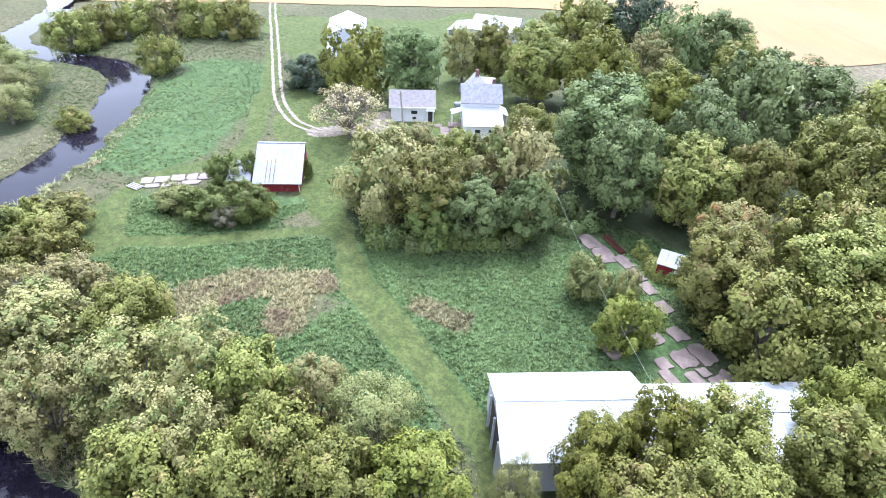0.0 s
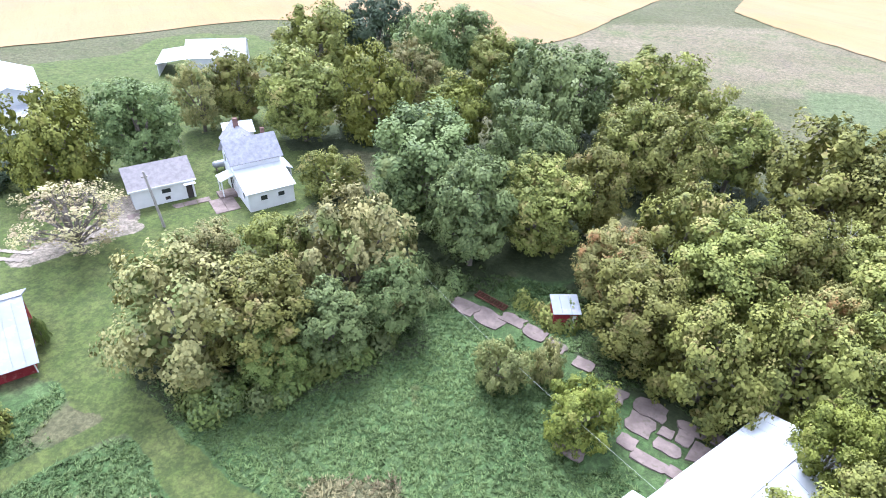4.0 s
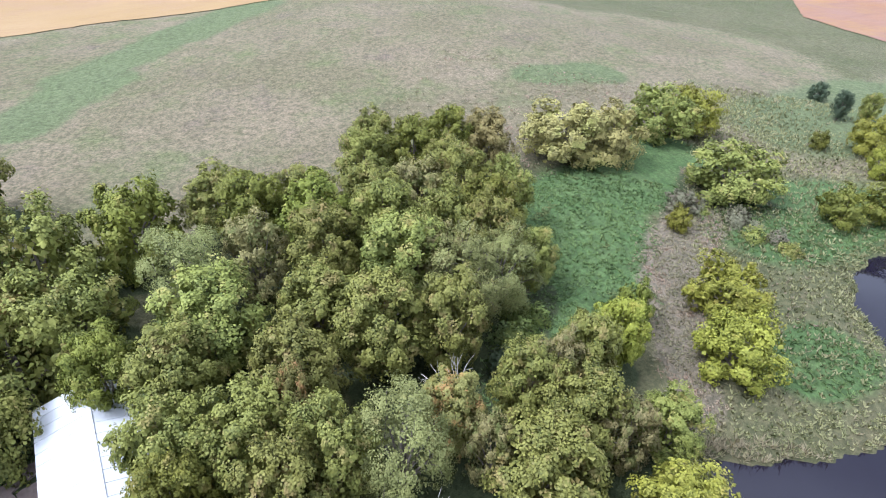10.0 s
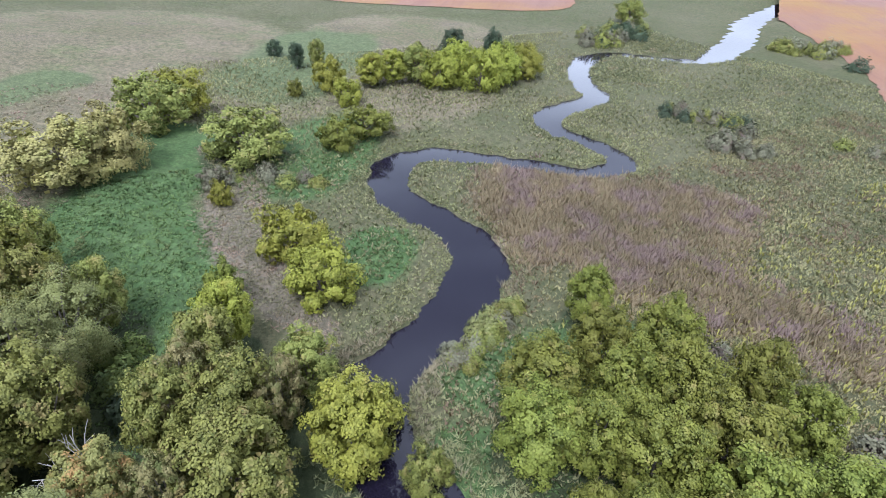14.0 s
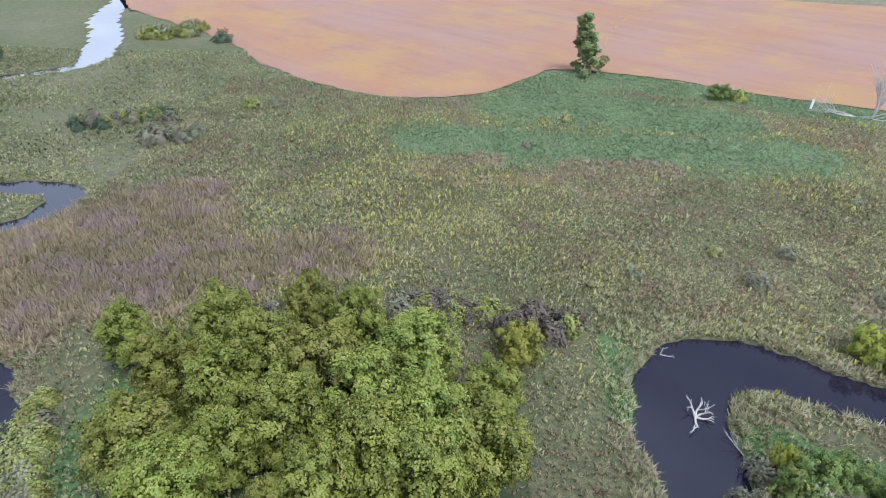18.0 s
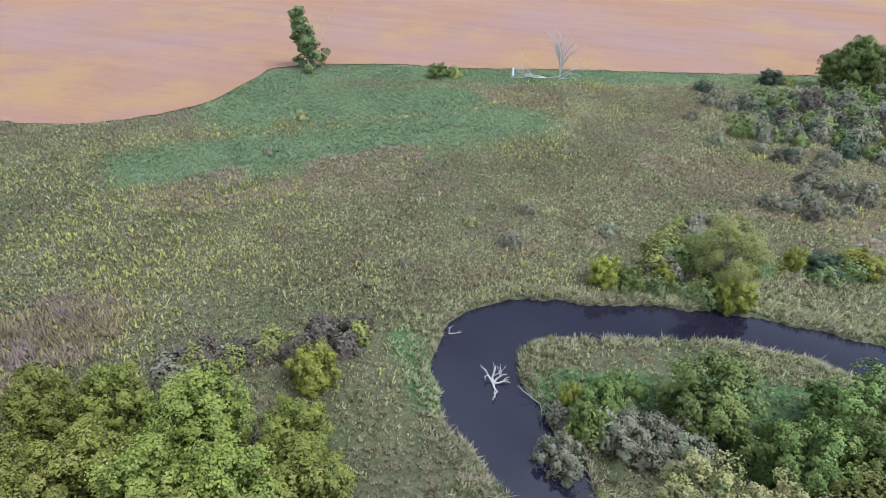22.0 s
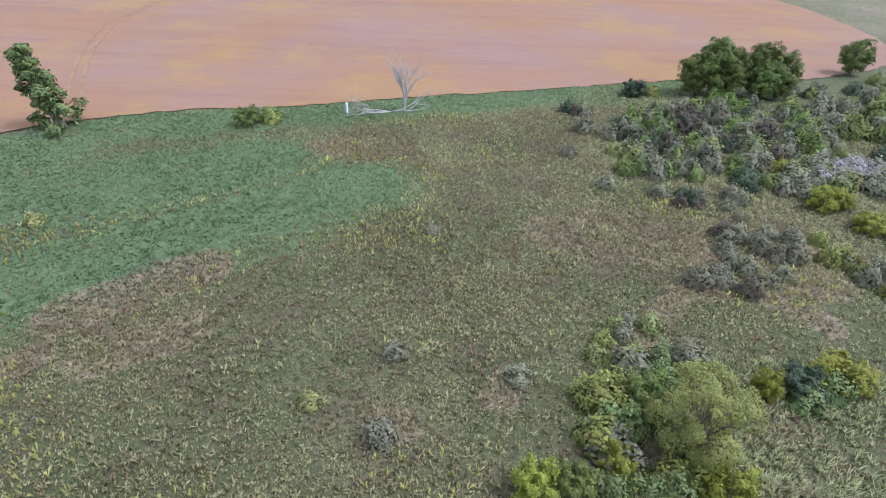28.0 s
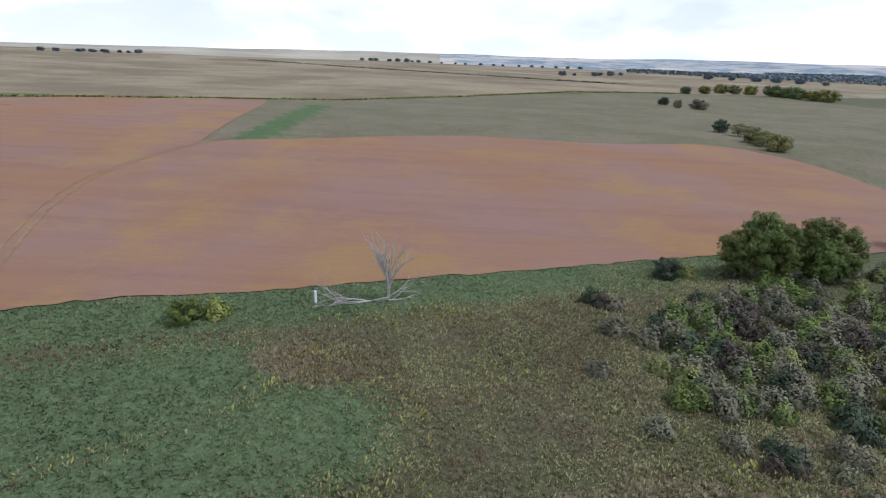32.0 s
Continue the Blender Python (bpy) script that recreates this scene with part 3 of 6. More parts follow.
CREEK_WEST = [
    (-21.8, -31.1, 3.4), (-24.6, -34.5, 3.3), (-30, -34.5, 2.9), (-35.7, -31.6, 2.5), (-39.8, -29.5, 2.2), (-44.2, -27.2, 2.2), (-48.6, -23.4, 2.5), (-53, -18, 2.8),
    (-55.8, -12, 3.0), (-56.2, -7.4, 3.1), (-58.7, -3.8, 3.0), (-62.6, 0.6, 3.1), (-68.6, 4.8, 3.0), (-74, 8.8, 3.0), (-81.6, 13.4, 3.2), (-90, 15.9, 3.0), (-99, 14.8, 2.8),
    (-110, 8, 2.6), (-125, 6, 2.6), (-150, 20, 2.6), (-200, 25, 2.6),
]


def smoothed(points, parts=6):
    """Catmull-Rom through the points."""
    p = np.array(points, float)
    p = np.vstack([2 * p[0] - p[1], p, 2 * p[-1] - p[-2]])
    out = []
    for i in range(1, len(p) - 2):
        for k in range(parts):
            t = k / parts
            a, b, c, d = p[i - 1 : i + 3]
            out.append(0.5 * (2 * b + (c - a) * t + (2 * a - 5 * b + 4 * c - d) * t * t + (3 * b - a - 3 * c + d) * t**3))
    return np.array(out + [p[-2]])


creek_line = smoothed(CREEK + CREEK_BEND + CREEK_WEST)


def line_distance(x, y, line):
    """Distance to a line of points less the line's own half width there."""
    best = np.full(x.shape, 1e9)
    for (ax, ay, aw), (bx, by, bw) in zip(line[:-1], line[1:]):
        dx, dy = bx - ax, by - ay
        near = (x > min(ax, bx) - 40) & (x < max(ax, bx) + 40) & (y > min(ay, by) - 40) & (y < max(ay, by) + 40)
        if not near.any():
            continue
        px, py = x[near], y[near]
        t = np.clip(((px - ax) * dx + (py - ay) * dy) / (dx * dx + dy * dy + 1e-9), 0, 1)
        best[near] = np.minimum(best[near], np.hypot(px - ax - t * dx, py - ay - t * dy) - (aw + t * (bw - aw)))
    return best


def bank_distance(x, y):
    return line_distance(x, y, creek_line) + 0.35 * rolls(x, y, 0.9) + 0.25 * rolls(x + 9, y, 2.3)


def land(x, y):
    """Height of the land without the creek's bed."""
    h = 0.7 + 7 * np.exp(-(((x - 125) / 60) ** 2 + ((y - 45) / 60) ** 2))
    d = -x * 0.62 - y * 0.78
    h = h + 2.2 * step(60, 120, d) + 5 * step(120, 330, d)
    r = np.hypot(x, y)
    south = step(-0.2, 0.75, -y / (r + 1))
    h = h + step(360, 1500, r) * (11 + 8 * south) + step(1500, 4200, r) * (125 * (1 - south) - 9)
    h = h + 2.5 * rolls(x, y, 120) * step(330, 700, r) + 7 * rolls(x, y, 420) * step(700, 2500, r)
    return h + 0.10 * rolls(x, y, 3.1) + 0.16 * rolls(x, y, 9.0) * step(12, 40, r)


def height(x, y):
    x, y = np.asarray(x, float), np.asarray(y, float)
    b = bank_distance(np.atleast_1d(x), np.atleast_1d(y)).reshape(x.shape)
    flat = 0.5 + (land(x, y) - 0.5) * step(0.0, 6.0, b)
    return np.where(b > 0, flat * step(-0.3, 0.75, b) ** 0.5, 0.0) + np.where(b < 0.05, -0.5 * step(0, 1.2, -b) - 0.05, 0.0)


def level(x, y):
    return float(height(np.array([x], float), np.array([y], float))[0])


def zone(x, y, marks, hard=0.45):
    """Share of a zone: capsules of x, y, x, y, half width, with soft uneven edges."""
    out = np.zeros(x.shape)
    edge = 0.5 * rolls(x, y, 1.7) + 0.4 * rolls(x + 31, y - 7, 4.1)
    for ax, ay, bx, by, w in marks:
        dx, dy = bx - ax, by - ay
        t = np.clip(((x - ax) * dx + (y - ay) * dy) / (dx * dx + dy * dy + 1e-9), 0, 1)
        soft = 0.45 + hard * w
        out = np.maximum(out, 1 - step(-soft, soft, np.hypot(x - ax - t * dx, y - ay - t * dy) - w + edge * min(1, w / 4)))
    return out


def along(points, w):
    return [(a[0], a[1], b[0], b[1], w) for a, b in zip(points[:-1], points[1:])]


TRACK = [(7, 4.5), (4.8, 8.2), (1.6, 10.7), (-3, 11.6), (-7.9, 12.5), (-12.5, 13.2), (-17.6, 13.7), (-21.7, 15.5), (-26.4, 17.4)]
MOWN = [(*a, *b, w) for a, b, w in zip(TRACK[:-1], TRACK[1:], (1.0, 1.0, 1.3, 1.45, 1.5, 1.55, 1.45, 1.0))]
MOWN += [(-26.4, 17.4, -30.5, 18.4, 1.3), (-30.5, 18.4, -35.5, 21.4, 2.0), (-35.5, 21.4, -43, 28, 3.4)]
MOWN += along([(-27, 17.3), (-29.3, 13.7), (-31.8, 9.3), (-34, 5), (-37, 1.2), (-39, -1.5)], 0.85) + [(-39, -2, -45, 0.4, 2.1)]
MOWN += along([(-45.4, 0.5), (-48, 3.5), (-49.6, 8.3), (-48.9, 12.8), (-48.6, 16.6), (-53.5, 21.3), (-62.4, 26.6), (-70.4, 32.5), (-81, 38.5), (-97, 48), (-120, 60)], 1.35)
MOWN += [(-42, 30, -60, 42, 11), (-60, 42, -86, 54, 9), (-46, 48, -58, 62, 12), (-38, 38, -36, 52, 7), (-70, 60, -76, 90, 14), (-100, 56, -60, 100, 9)]
FOOT = [(0, -84, -56, -78, 7), (-30, -96, -50, -92, 9), (-18, -100, -25, -110, 9), (-40, -114, -130, -74, 5.5)]
SWALE = [(41, 90, 38, 108, 7), (50, 76, 68, 79, 5), (68, 83, 92, 83, 5), (92, 83, 120, 83, 6), (96, 12, 102, 2, 4), (96, -30, 120, -50, 10)]
LUSH = [(-40.6, 3.2, -34, 11.5, 2.3), (-34, 11.5, -33.8, 16.4, 1.5), (-118, -226, -200, -322, 4.5), (-16, 22, 2, 20, 9), (-6, 31, 6, 32, 6), (-10, 34, -2, 40, 4), (54, 2, 74, -9, 6), (42, -2, 56, -2, 5.5), (42, -1.5, 27, 1, 4), (-30, 9, -24, 12, 4), (-32, 1, -14, 0, 6), (-12, 10, -4, 6, 4), (-24, 13, -12, 16, 3), (-42, 3, -36, 11, 4),
        (-36, -18, -44, -12, 4), (-18, -37, -17.2, -29.5, 1.3), (-27, -25, -31, -23, 2.5), 
        (38, -20, 41, -23, 3), (20, -22, 17, -32, 4), (12, -16, 6, -18, 5), (60, -20, 70, -30, 6),
        (-66, 18, -58, 10, 7), (-80, 28, -70, 22, 8)]
DRY = [(120, 30, 95, 70, 38), (90, 15, 70, 40, 22), (130, -10, 100, 0, 32), (60, 60, 70, 110, 34), (10, 130, 40, 140, 24), 
       (-140, -250, -260, -170, 60), (-200, -330, -420, -300, 60), (-320, -150, -560, -240, 120),
       (-65, 20, -69, 26.5, 2.5), (-6, 12.6, -2, 11.8, 1.5), (90, -45, 120, -70, 22)]
BROWN = [(-25.6, 0.6, -24.8, 6, 2.1), (-24.4, 6.4, -20.6, 11, 1.8), (-20.2, 8.6, -18, 6.4, 1.6), (-12, 16.4, -8.6, 17.4, 1.1)]
TRAIL = [(70, -14, 62, -14, 2.4), (62, -14.5, 54, -10.8, 3.2), (54, -11, 46, -9.8, 2.8), (46, -9.8, 36, -10.6, 2.2), (36, -10.6, 31, -11.5, 1.8)]
REED = [(-57, -39.5, -68, -40.4, 1.2), (-68, -40.4, -73.5, -36, 1.3), (-73.5, -36, -73.5, -29, 1.5), (-67, -55, -77, -42, 3.5), (-77, -42, -84, -36, 3.5), (34, -59, 28, -64, 3),
        (43, -41, 33, -38, 4), (32, -44, 20, -45, 6), (38, -52, 26, -56, 5), (16, -46, 8, -49, 4), (-72, -52, -80, -42, 4), (-80, -42, -81, -33, 3.5), (-22, -75, -34, -74, 2.5), (-23, -68, -29, -66, 2.5),
        (-60, -91, -62, -85, 2.5), (-36, -47, -37, -46, 1.3), (-46, -43.5, -44, -43, 1.3), (-9, -77, 0, -73, 2.5), (-5, -69, -19, -71, 1.5), (44, -46, 30, -50, 6)]
DIRT = [(-49, 28.5, -47, 34, 1.6), (-47, 33, -44, 36, 1.2), (-46, 37, -49, 40, 1.5)]


def spread(lo, hi, inner, far, grow):
    """Grid lines: even between lo and hi, wider and wider out to far."""
    mid = np.arange(lo, hi + inner / 2, inner)
    out, s = [], inner
    v = 0.0
    while v < far:
        s *= grow
        v += s
        out.append(v)
    out = np.array(out)
    return np.concatenate([(lo - out)[::-1], mid, mid[-1] + out])


def grid_mesh(name, xs, ys, z):
    """A sheet over the grid, by numpy."""
    nx, ny = len(xs), len(ys)
    gx, gy = np.meshgrid(xs, ys)
    co = np.stack([gx, gy, z], -1).reshape(-1, 3)
    i = (np.arange(ny - 1)[:, None] * nx + np.arange(nx - 1)[None]).ravel()
    return sheet(name, co, np.stack([i, i + 1, i + nx + 1, i + nx], 1))


def sheet(name, co, faces, smooth=True, normals=None):
    me = bpy.data.meshes.new(name)
    k = faces.shape[1]
    me.vertices.add(len(co))
    me.vertices.foreach_set("co", np.asarray(co, np.float32).ravel())
    me.loops.add(faces.size)
    me.loops.foreach_set("vertex_index", faces.astype(np.int32).ravel())
    me.polygons.add(len(faces))
    me.polygons.foreach_set("loop_start", np.arange(0, faces.size, k, dtype=np.int32))
    me.polygons.foreach_set("loop_total", np.full(len(faces), k, np.int32))
    me.polygons.foreach_set("use_smooth", np.full(len(faces), smooth))
    me.update()
    if normals is not None:
        me.normals_split_custom_set_from_vertices((normals / (np.linalg.norm(normals, axis=1)[:, None] + 1e-9)).tolist())
    return me


xs, ys = spread(-104, 74, 0.6, 4800, 1.06), spread(-72, 50, 0.6, 4800, 1.06)
gx, gy = np.meshgrid(xs, ys)
ground_me = grid_mesh("ground", xs, ys, height(gx, gy))
ground_me.materials.append(ground_mat)
far_crop = step(0, 14, np.interp(gx, [-4800, -1500, -1000, -735, -640, -495, -240, -60, 4800], [200, 0, -150, -262, -322, -366, -362, -438, -4770]) - gy)
for key, share in (("mown", zone(gx, gy, MOWN, 0.14)), ("lush", zone(gx, gy, LUSH)), ("dry", zone(gx, gy, DRY)), ("brown", zone(gx, gy, BROWN)), ("reed", zone(gx, gy, REED, 0.8)), ("trail", zone(gx, gy, TRAIL, 0.6)), ("swale", zone(gx, gy, SWALE, 0.9)), ("foot", zone(gx, gy, FOOT, 0.6)),
                   # wood: ground under the crowns; its last strip paints the slope wood's shade
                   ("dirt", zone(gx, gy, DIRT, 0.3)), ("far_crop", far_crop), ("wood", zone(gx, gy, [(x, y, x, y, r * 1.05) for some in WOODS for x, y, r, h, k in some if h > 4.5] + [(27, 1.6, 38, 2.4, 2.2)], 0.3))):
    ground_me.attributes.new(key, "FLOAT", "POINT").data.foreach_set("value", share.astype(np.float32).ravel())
ground = tagged(new("ground", ground_me), "rolling meadow and pasture land beside a creek", "ground", kind="structure")

wx = np.linspace(-230, 170, 60)
wy = np.linspace(-340, 60, 60)
water_me = grid_mesh("water", wx, wy, np.full((60, 60), 0.18))
water_me.materials.append(water)
tagged(new("water", water_me), "dark still meandering creek water", "creek", kind="structure")


# wooded hills along the horizon, with bluish haze mixed into their base colour
hill_mat, n, l, b = material("haze_tinted_hills", 1.0)
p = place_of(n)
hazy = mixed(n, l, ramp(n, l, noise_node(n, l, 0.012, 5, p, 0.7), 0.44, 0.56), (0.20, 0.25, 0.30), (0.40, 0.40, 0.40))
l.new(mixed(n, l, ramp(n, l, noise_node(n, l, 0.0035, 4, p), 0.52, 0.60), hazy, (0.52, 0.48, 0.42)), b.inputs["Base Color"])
hill_a = np.linspace(radians(292), radians(150), 150)
hill_up = np.interp(-hill_a, [-radians(k) for k in (292, 266, 248, 228, 216, 202, 191, 175, 150)], [-0.004, 0.0030, 0.0080, 0.0145, 0.0168, 0.0195, 0.0200, 0.0185, 0.012])
hx, hy, hz = [], [], []
for r, share in ((2300, 0.0), (2600, 0.55), (2850, 0.86), (3000, 1.0), (3150, 0.9)):
    x, y = r * np.cos(hill_a), r * np.sin(hill_a)
    top = 33 + 3000 * hill_up + 2.5 * rolls(x, y, 90) + 4 * rolls(x, y, 300)
    hx, hy, hz = hx + [x], hy + [y], hz + [(land(x, y) - 8) * (1 - share) + top * share]
k = np.arange(4 * 150).reshape(4, 150)[:, :-1].ravel()
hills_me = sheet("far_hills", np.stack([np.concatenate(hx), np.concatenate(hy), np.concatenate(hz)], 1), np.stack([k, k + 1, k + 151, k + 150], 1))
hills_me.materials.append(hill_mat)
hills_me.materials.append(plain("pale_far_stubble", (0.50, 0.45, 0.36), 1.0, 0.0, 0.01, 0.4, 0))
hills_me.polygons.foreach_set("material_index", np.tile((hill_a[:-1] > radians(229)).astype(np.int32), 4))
tagged(new("far_hills", hills_me), "wooded hills along the horizon, tinted bluish for haze", "hills", kind="structure")


BEAN_EDGE = [(93, -183), (52, -146), (37, -125.5), (20, -110.7), (5, -104), (-10, -106.5), (-21, -117), (-27, -122.5), (-47.5, -117.5), (-72, -105), (-109, -88), (-134, -76.5), (-158, -60.3), (-178, -53.5), (-200, -50)]


def short_of_field(x, y):
    """Whether a place lies on the creek's side of the bean field's edge."""
    e = smoothed([(*p, 0) for p in BEAN_EDGE])[::-1]
    return y > np.interp(x, e[:, 0], e[:, 1]) + 0.3


def field(name, near, far, mat, label, rows=70):
    """A crop field between its near and its far edge, lying just over the ground."""
    a, c = smoothed([(*p, 0) for p in near], 14)[:, :2], smoothed([(*p, 0) for p in far], 14)[:, :2]
    v = (np.linspace(0, 1, rows) ** 1.8)[:, None, None]
    pts = a[None] * (1 - v) + c[None] * v
    edge = 0.35 * rolls(pts[..., 0], pts[..., 1], 0.8) * (1 - np.minimum(1, v[..., 0] * 6))
    pts = pts + edge[..., None]
    z = land(pts[..., 0], pts[..., 1]) + 0.14
    co = np.concatenate([pts, z[..., None]], -1).reshape(-1, 3)
    k = len(a)
    i = (np.arange(rows - 1)[:, None] * k + np.arange(k - 1)[None]).ravel()
    me = sheet(name, co, np.stack([i, i + k, i + k + 1, i + 1], 1))
    me.materials.append(mat)
    return tagged(new(name, me), label, "field", kind="structure")


field("bean_field", BEAN_EDGE,
      [(180, -330), (150, -420), (80, -430), (20, -425), (-66, -412), (-130, -400), (-193, -382), (-150, -300), (-103, -236), (-125, -222), (-186, -198), (-224, -159), (-262, -134), (-256, -97), (-222, -62)],
      bean_field, "harvested orange-brown bean stubble field")
field("gold_field", [(-150, 20), (-124, 60), (-100, 90), (-79, 117), (-50, 121), (-18, 125), (-2, 165), (10, 200)],
      [(-420, 150), (-380, 260), (-330, 330), (-260, 400), (-180, 430), (-90, 420), (-20, 380), (10, 330)], gold_field, "ripe golden grain field with wheel tracks", 50)
field("gold_field", [(26, 182), (38, 163), (62, 134), (95, 113), (113, 92), (150, 66), (200, 40)],
      [(60, 330), (120, 360), (200, 340), (280, 290), (330, 220), (360, 150), (380, 60)], gold_field, "ripe golden grain field beyond the grassy hill", 50)
field("bean_field", [(200, -50), (170, -68), (149, -95), (131, -129), (155, -159), (190, -190)],
      [(330, -60), (330, -110), (330, -160), (320, -200), (310, -230), (300, -260)], bean_field, "harvested tan stubble field beyond the bottomland", 40)


# ---- parts and shapes ----
def part(name, bm, mat, parent, label=""):
    """Links a bmesh as one mesh under a thing or a part."""
    me = bpy.data.meshes.new(name)
    bm.to_mesh(me)
    bm.free()
    me.materials.append(mat)
    ob = new(name, me)
    ob.parent = parent
    if label:
        ob["label"] = label
    return ob


def box(bm, x0, x1, y0, y1, z0, z1, m=None):
    v = [bm.verts.new(((m @ Vector(c)) if m else c)) for c in ((x0, y0, z0), (x1, y0, z0), (x1, y1, z0), (x0, y1, z0), (x0, y0, z1), (x1, y0, z1), (x1, y1, z1), (x0, y1, z1))]
    for f in ((3, 2, 1, 0), (4, 5, 6, 7), (0, 1, 5, 4), (1, 2, 6, 5), (2, 3, 7, 6), (3, 0, 4, 7)):
        bm.faces.new([v[i] for i in f])


def boxed(x0, x1, y0, y1, z0, z1):
    bm = bmesh.new()
    box(bm, x0, x1, y0, y1, z0, z1)
    return bm


def slab(bm, a, b, c, d, thick):
    """A board over four corners, thick along its normal, downwards."""
    a, b, c, d = map(Vector, (a, b, c, d))
    n = (b - a).cross(d - a).normalized()
    if n.z < 0:
        n = -n
    top = [bm.verts.new(p) for p in (a, b, c, d)]
    low = [bm.verts.new(p - n * thick) for p in (a, b, c, d)]
    bm.faces.new(top), bm.faces.new(low[::-1])
    for i in range(4):
        bm.faces.new([top[i], low[i], low[(i + 1) % 4], top[(i + 1) % 4]])


def tube(bm, path, radii, sides=6):
    """A tapered limb through the points."""
    rings = []
    for i, (p, r) in enumerate(zip(path, radii)):
        p = Vector(p)
        way = (Vector(path[min(i + 1, len(path) - 1)]) - Vector(path[max(i - 1, 0)])).normalized()
        q = way.to_track_quat("Z", "Y")
        rings.append([bm.verts.new(p + q @ Vector((math.cos(a) * r, math.sin(a) * r, 0))) for a in (2 * math.pi * k / sides for k in range(sides))])
    for a, b in zip(rings[:-1], rings[1:]):
        for k in range(sides):
            bm.faces.new([a[k], a[(k + 1) % sides], b[(k + 1) % sides], b[k]])
    bm.faces.new(rings[0][::-1]), bm.faces.new(rings[-1])


def thing(name, label, category, x=0, y=0, rz=0, z=None, group="", kind=""):
    e = new(name)
    e.empty_display_size = 0.2
    e.matrix_basis = pose(x, y, level(x, y) if z is None else z, 0, 0, rz)
    return tagged(e, label, category, group, kind)


# ---- trees ----
def leaf_mesh(name, rng, centres, outs, size, shape=0.6):
    """Small folded leaf sprays at the given places, facing out and up, unevenly."""
    k = len(centres)
    outs = outs / (np.linalg.norm(outs, axis=1)[:, None] + 1e-9)
    nrm = outs + rng.normal(0, 0.42, (k, 3)) + (0, 0, 0.3)
    nrm /= np.linalg.norm(nrm, axis=1)[:, None]
    side = np.cross(nrm, rng.normal(0, 1, (k, 3)))
    side /= np.linalg.norm(side, axis=1)[:, None] + 1e-9
    up = np.cross(nrm, side)
    s = (size * rng.uniform(0.6, 1.4, k))[:, None]
    fold = nrm * s * 0.16
    co = np.stack([centres - up * s * 0.5, centres + side * s * shape * 0.5 + fold, centres + up * s * 0.5, centres - side * s * shape * 0.5 + fold], 1)
    i = np.arange(k)[:, None] * 4
    soft = outs * 0.8 + nrm * 0.5
    return co.reshape(-1, 3), i + np.array([[0, 1, 2, 3]]), np.repeat(soft, 4, axis=0)


def crown_places(rng, lobes, bumps, per):
    """Places and outward ways of leaves: small bumps of leaves over the outer side of each lobe, open gaps between the lobes."""
    cs, os_ = [], []
    for c, r, out in lobes:
        d = out + rng.normal(0, 0.72, (bumps, 3)) + (0, 0, 0.22)
        d /= np.linalg.norm(d, axis=1)[:, None]
        at = c + d * r * rng.uniform(0.45, 1.05, (bumps, 1))
        e = d[:, None] + rng.normal(0, 0.75, (bumps, per, 3))
        e /= np.linalg.norm(e, axis=2)[:, :, None]
        big = r * rng.uniform(0.25, 0.6, (bumps, 1, 1))
        cs.append((at[:, None] + e * big * rng.uniform(0.5, 1.3, (bumps, per, 1))).reshape(-1, 3))
        os_.append((e * 0.75 + d[:, None] * 0.55 + out * 0.35).reshape(-1, 3))
    return np.concatenate(cs), np.concatenate(os_)


def dome(rng, count, spread_r, tall, base, big=(0.17, 0.34)):
    """Lobes all round a crown from its top down to its skirt: middle, radius and outward way."""
    mid, half = tall * (base + (1 - base) * 0.5), tall * (1 - base) * 0.5
    lobes = []
    for k in range(count):
        zc = 1 - 1.9 * (k + 0.5) / count
        ang = k * 2.39996 + rng.uniform(-0.45, 0.45)
        ring = max(math.sqrt(max(0.02, 1 - zc * zc)), 0.64 if zc < 0 else 0.0) * rng.uniform(0.62, 0.86)
        r = spread_r * rng.uniform(*big)
        c = np.array([math.cos(ang) * ring * spread_r, math.sin(ang) * ring * spread_r, mid + zc * half * 0.8 + rng.uniform(-0.5, 0.5)])
        out = np.array([math.cos(ang) * ring, math.sin(ang) * ring, max(zc, -0.1) * 0.9 + 0.25])
        lobes.append((c, r, out / np.linalg.norm(out)))
    return lobes


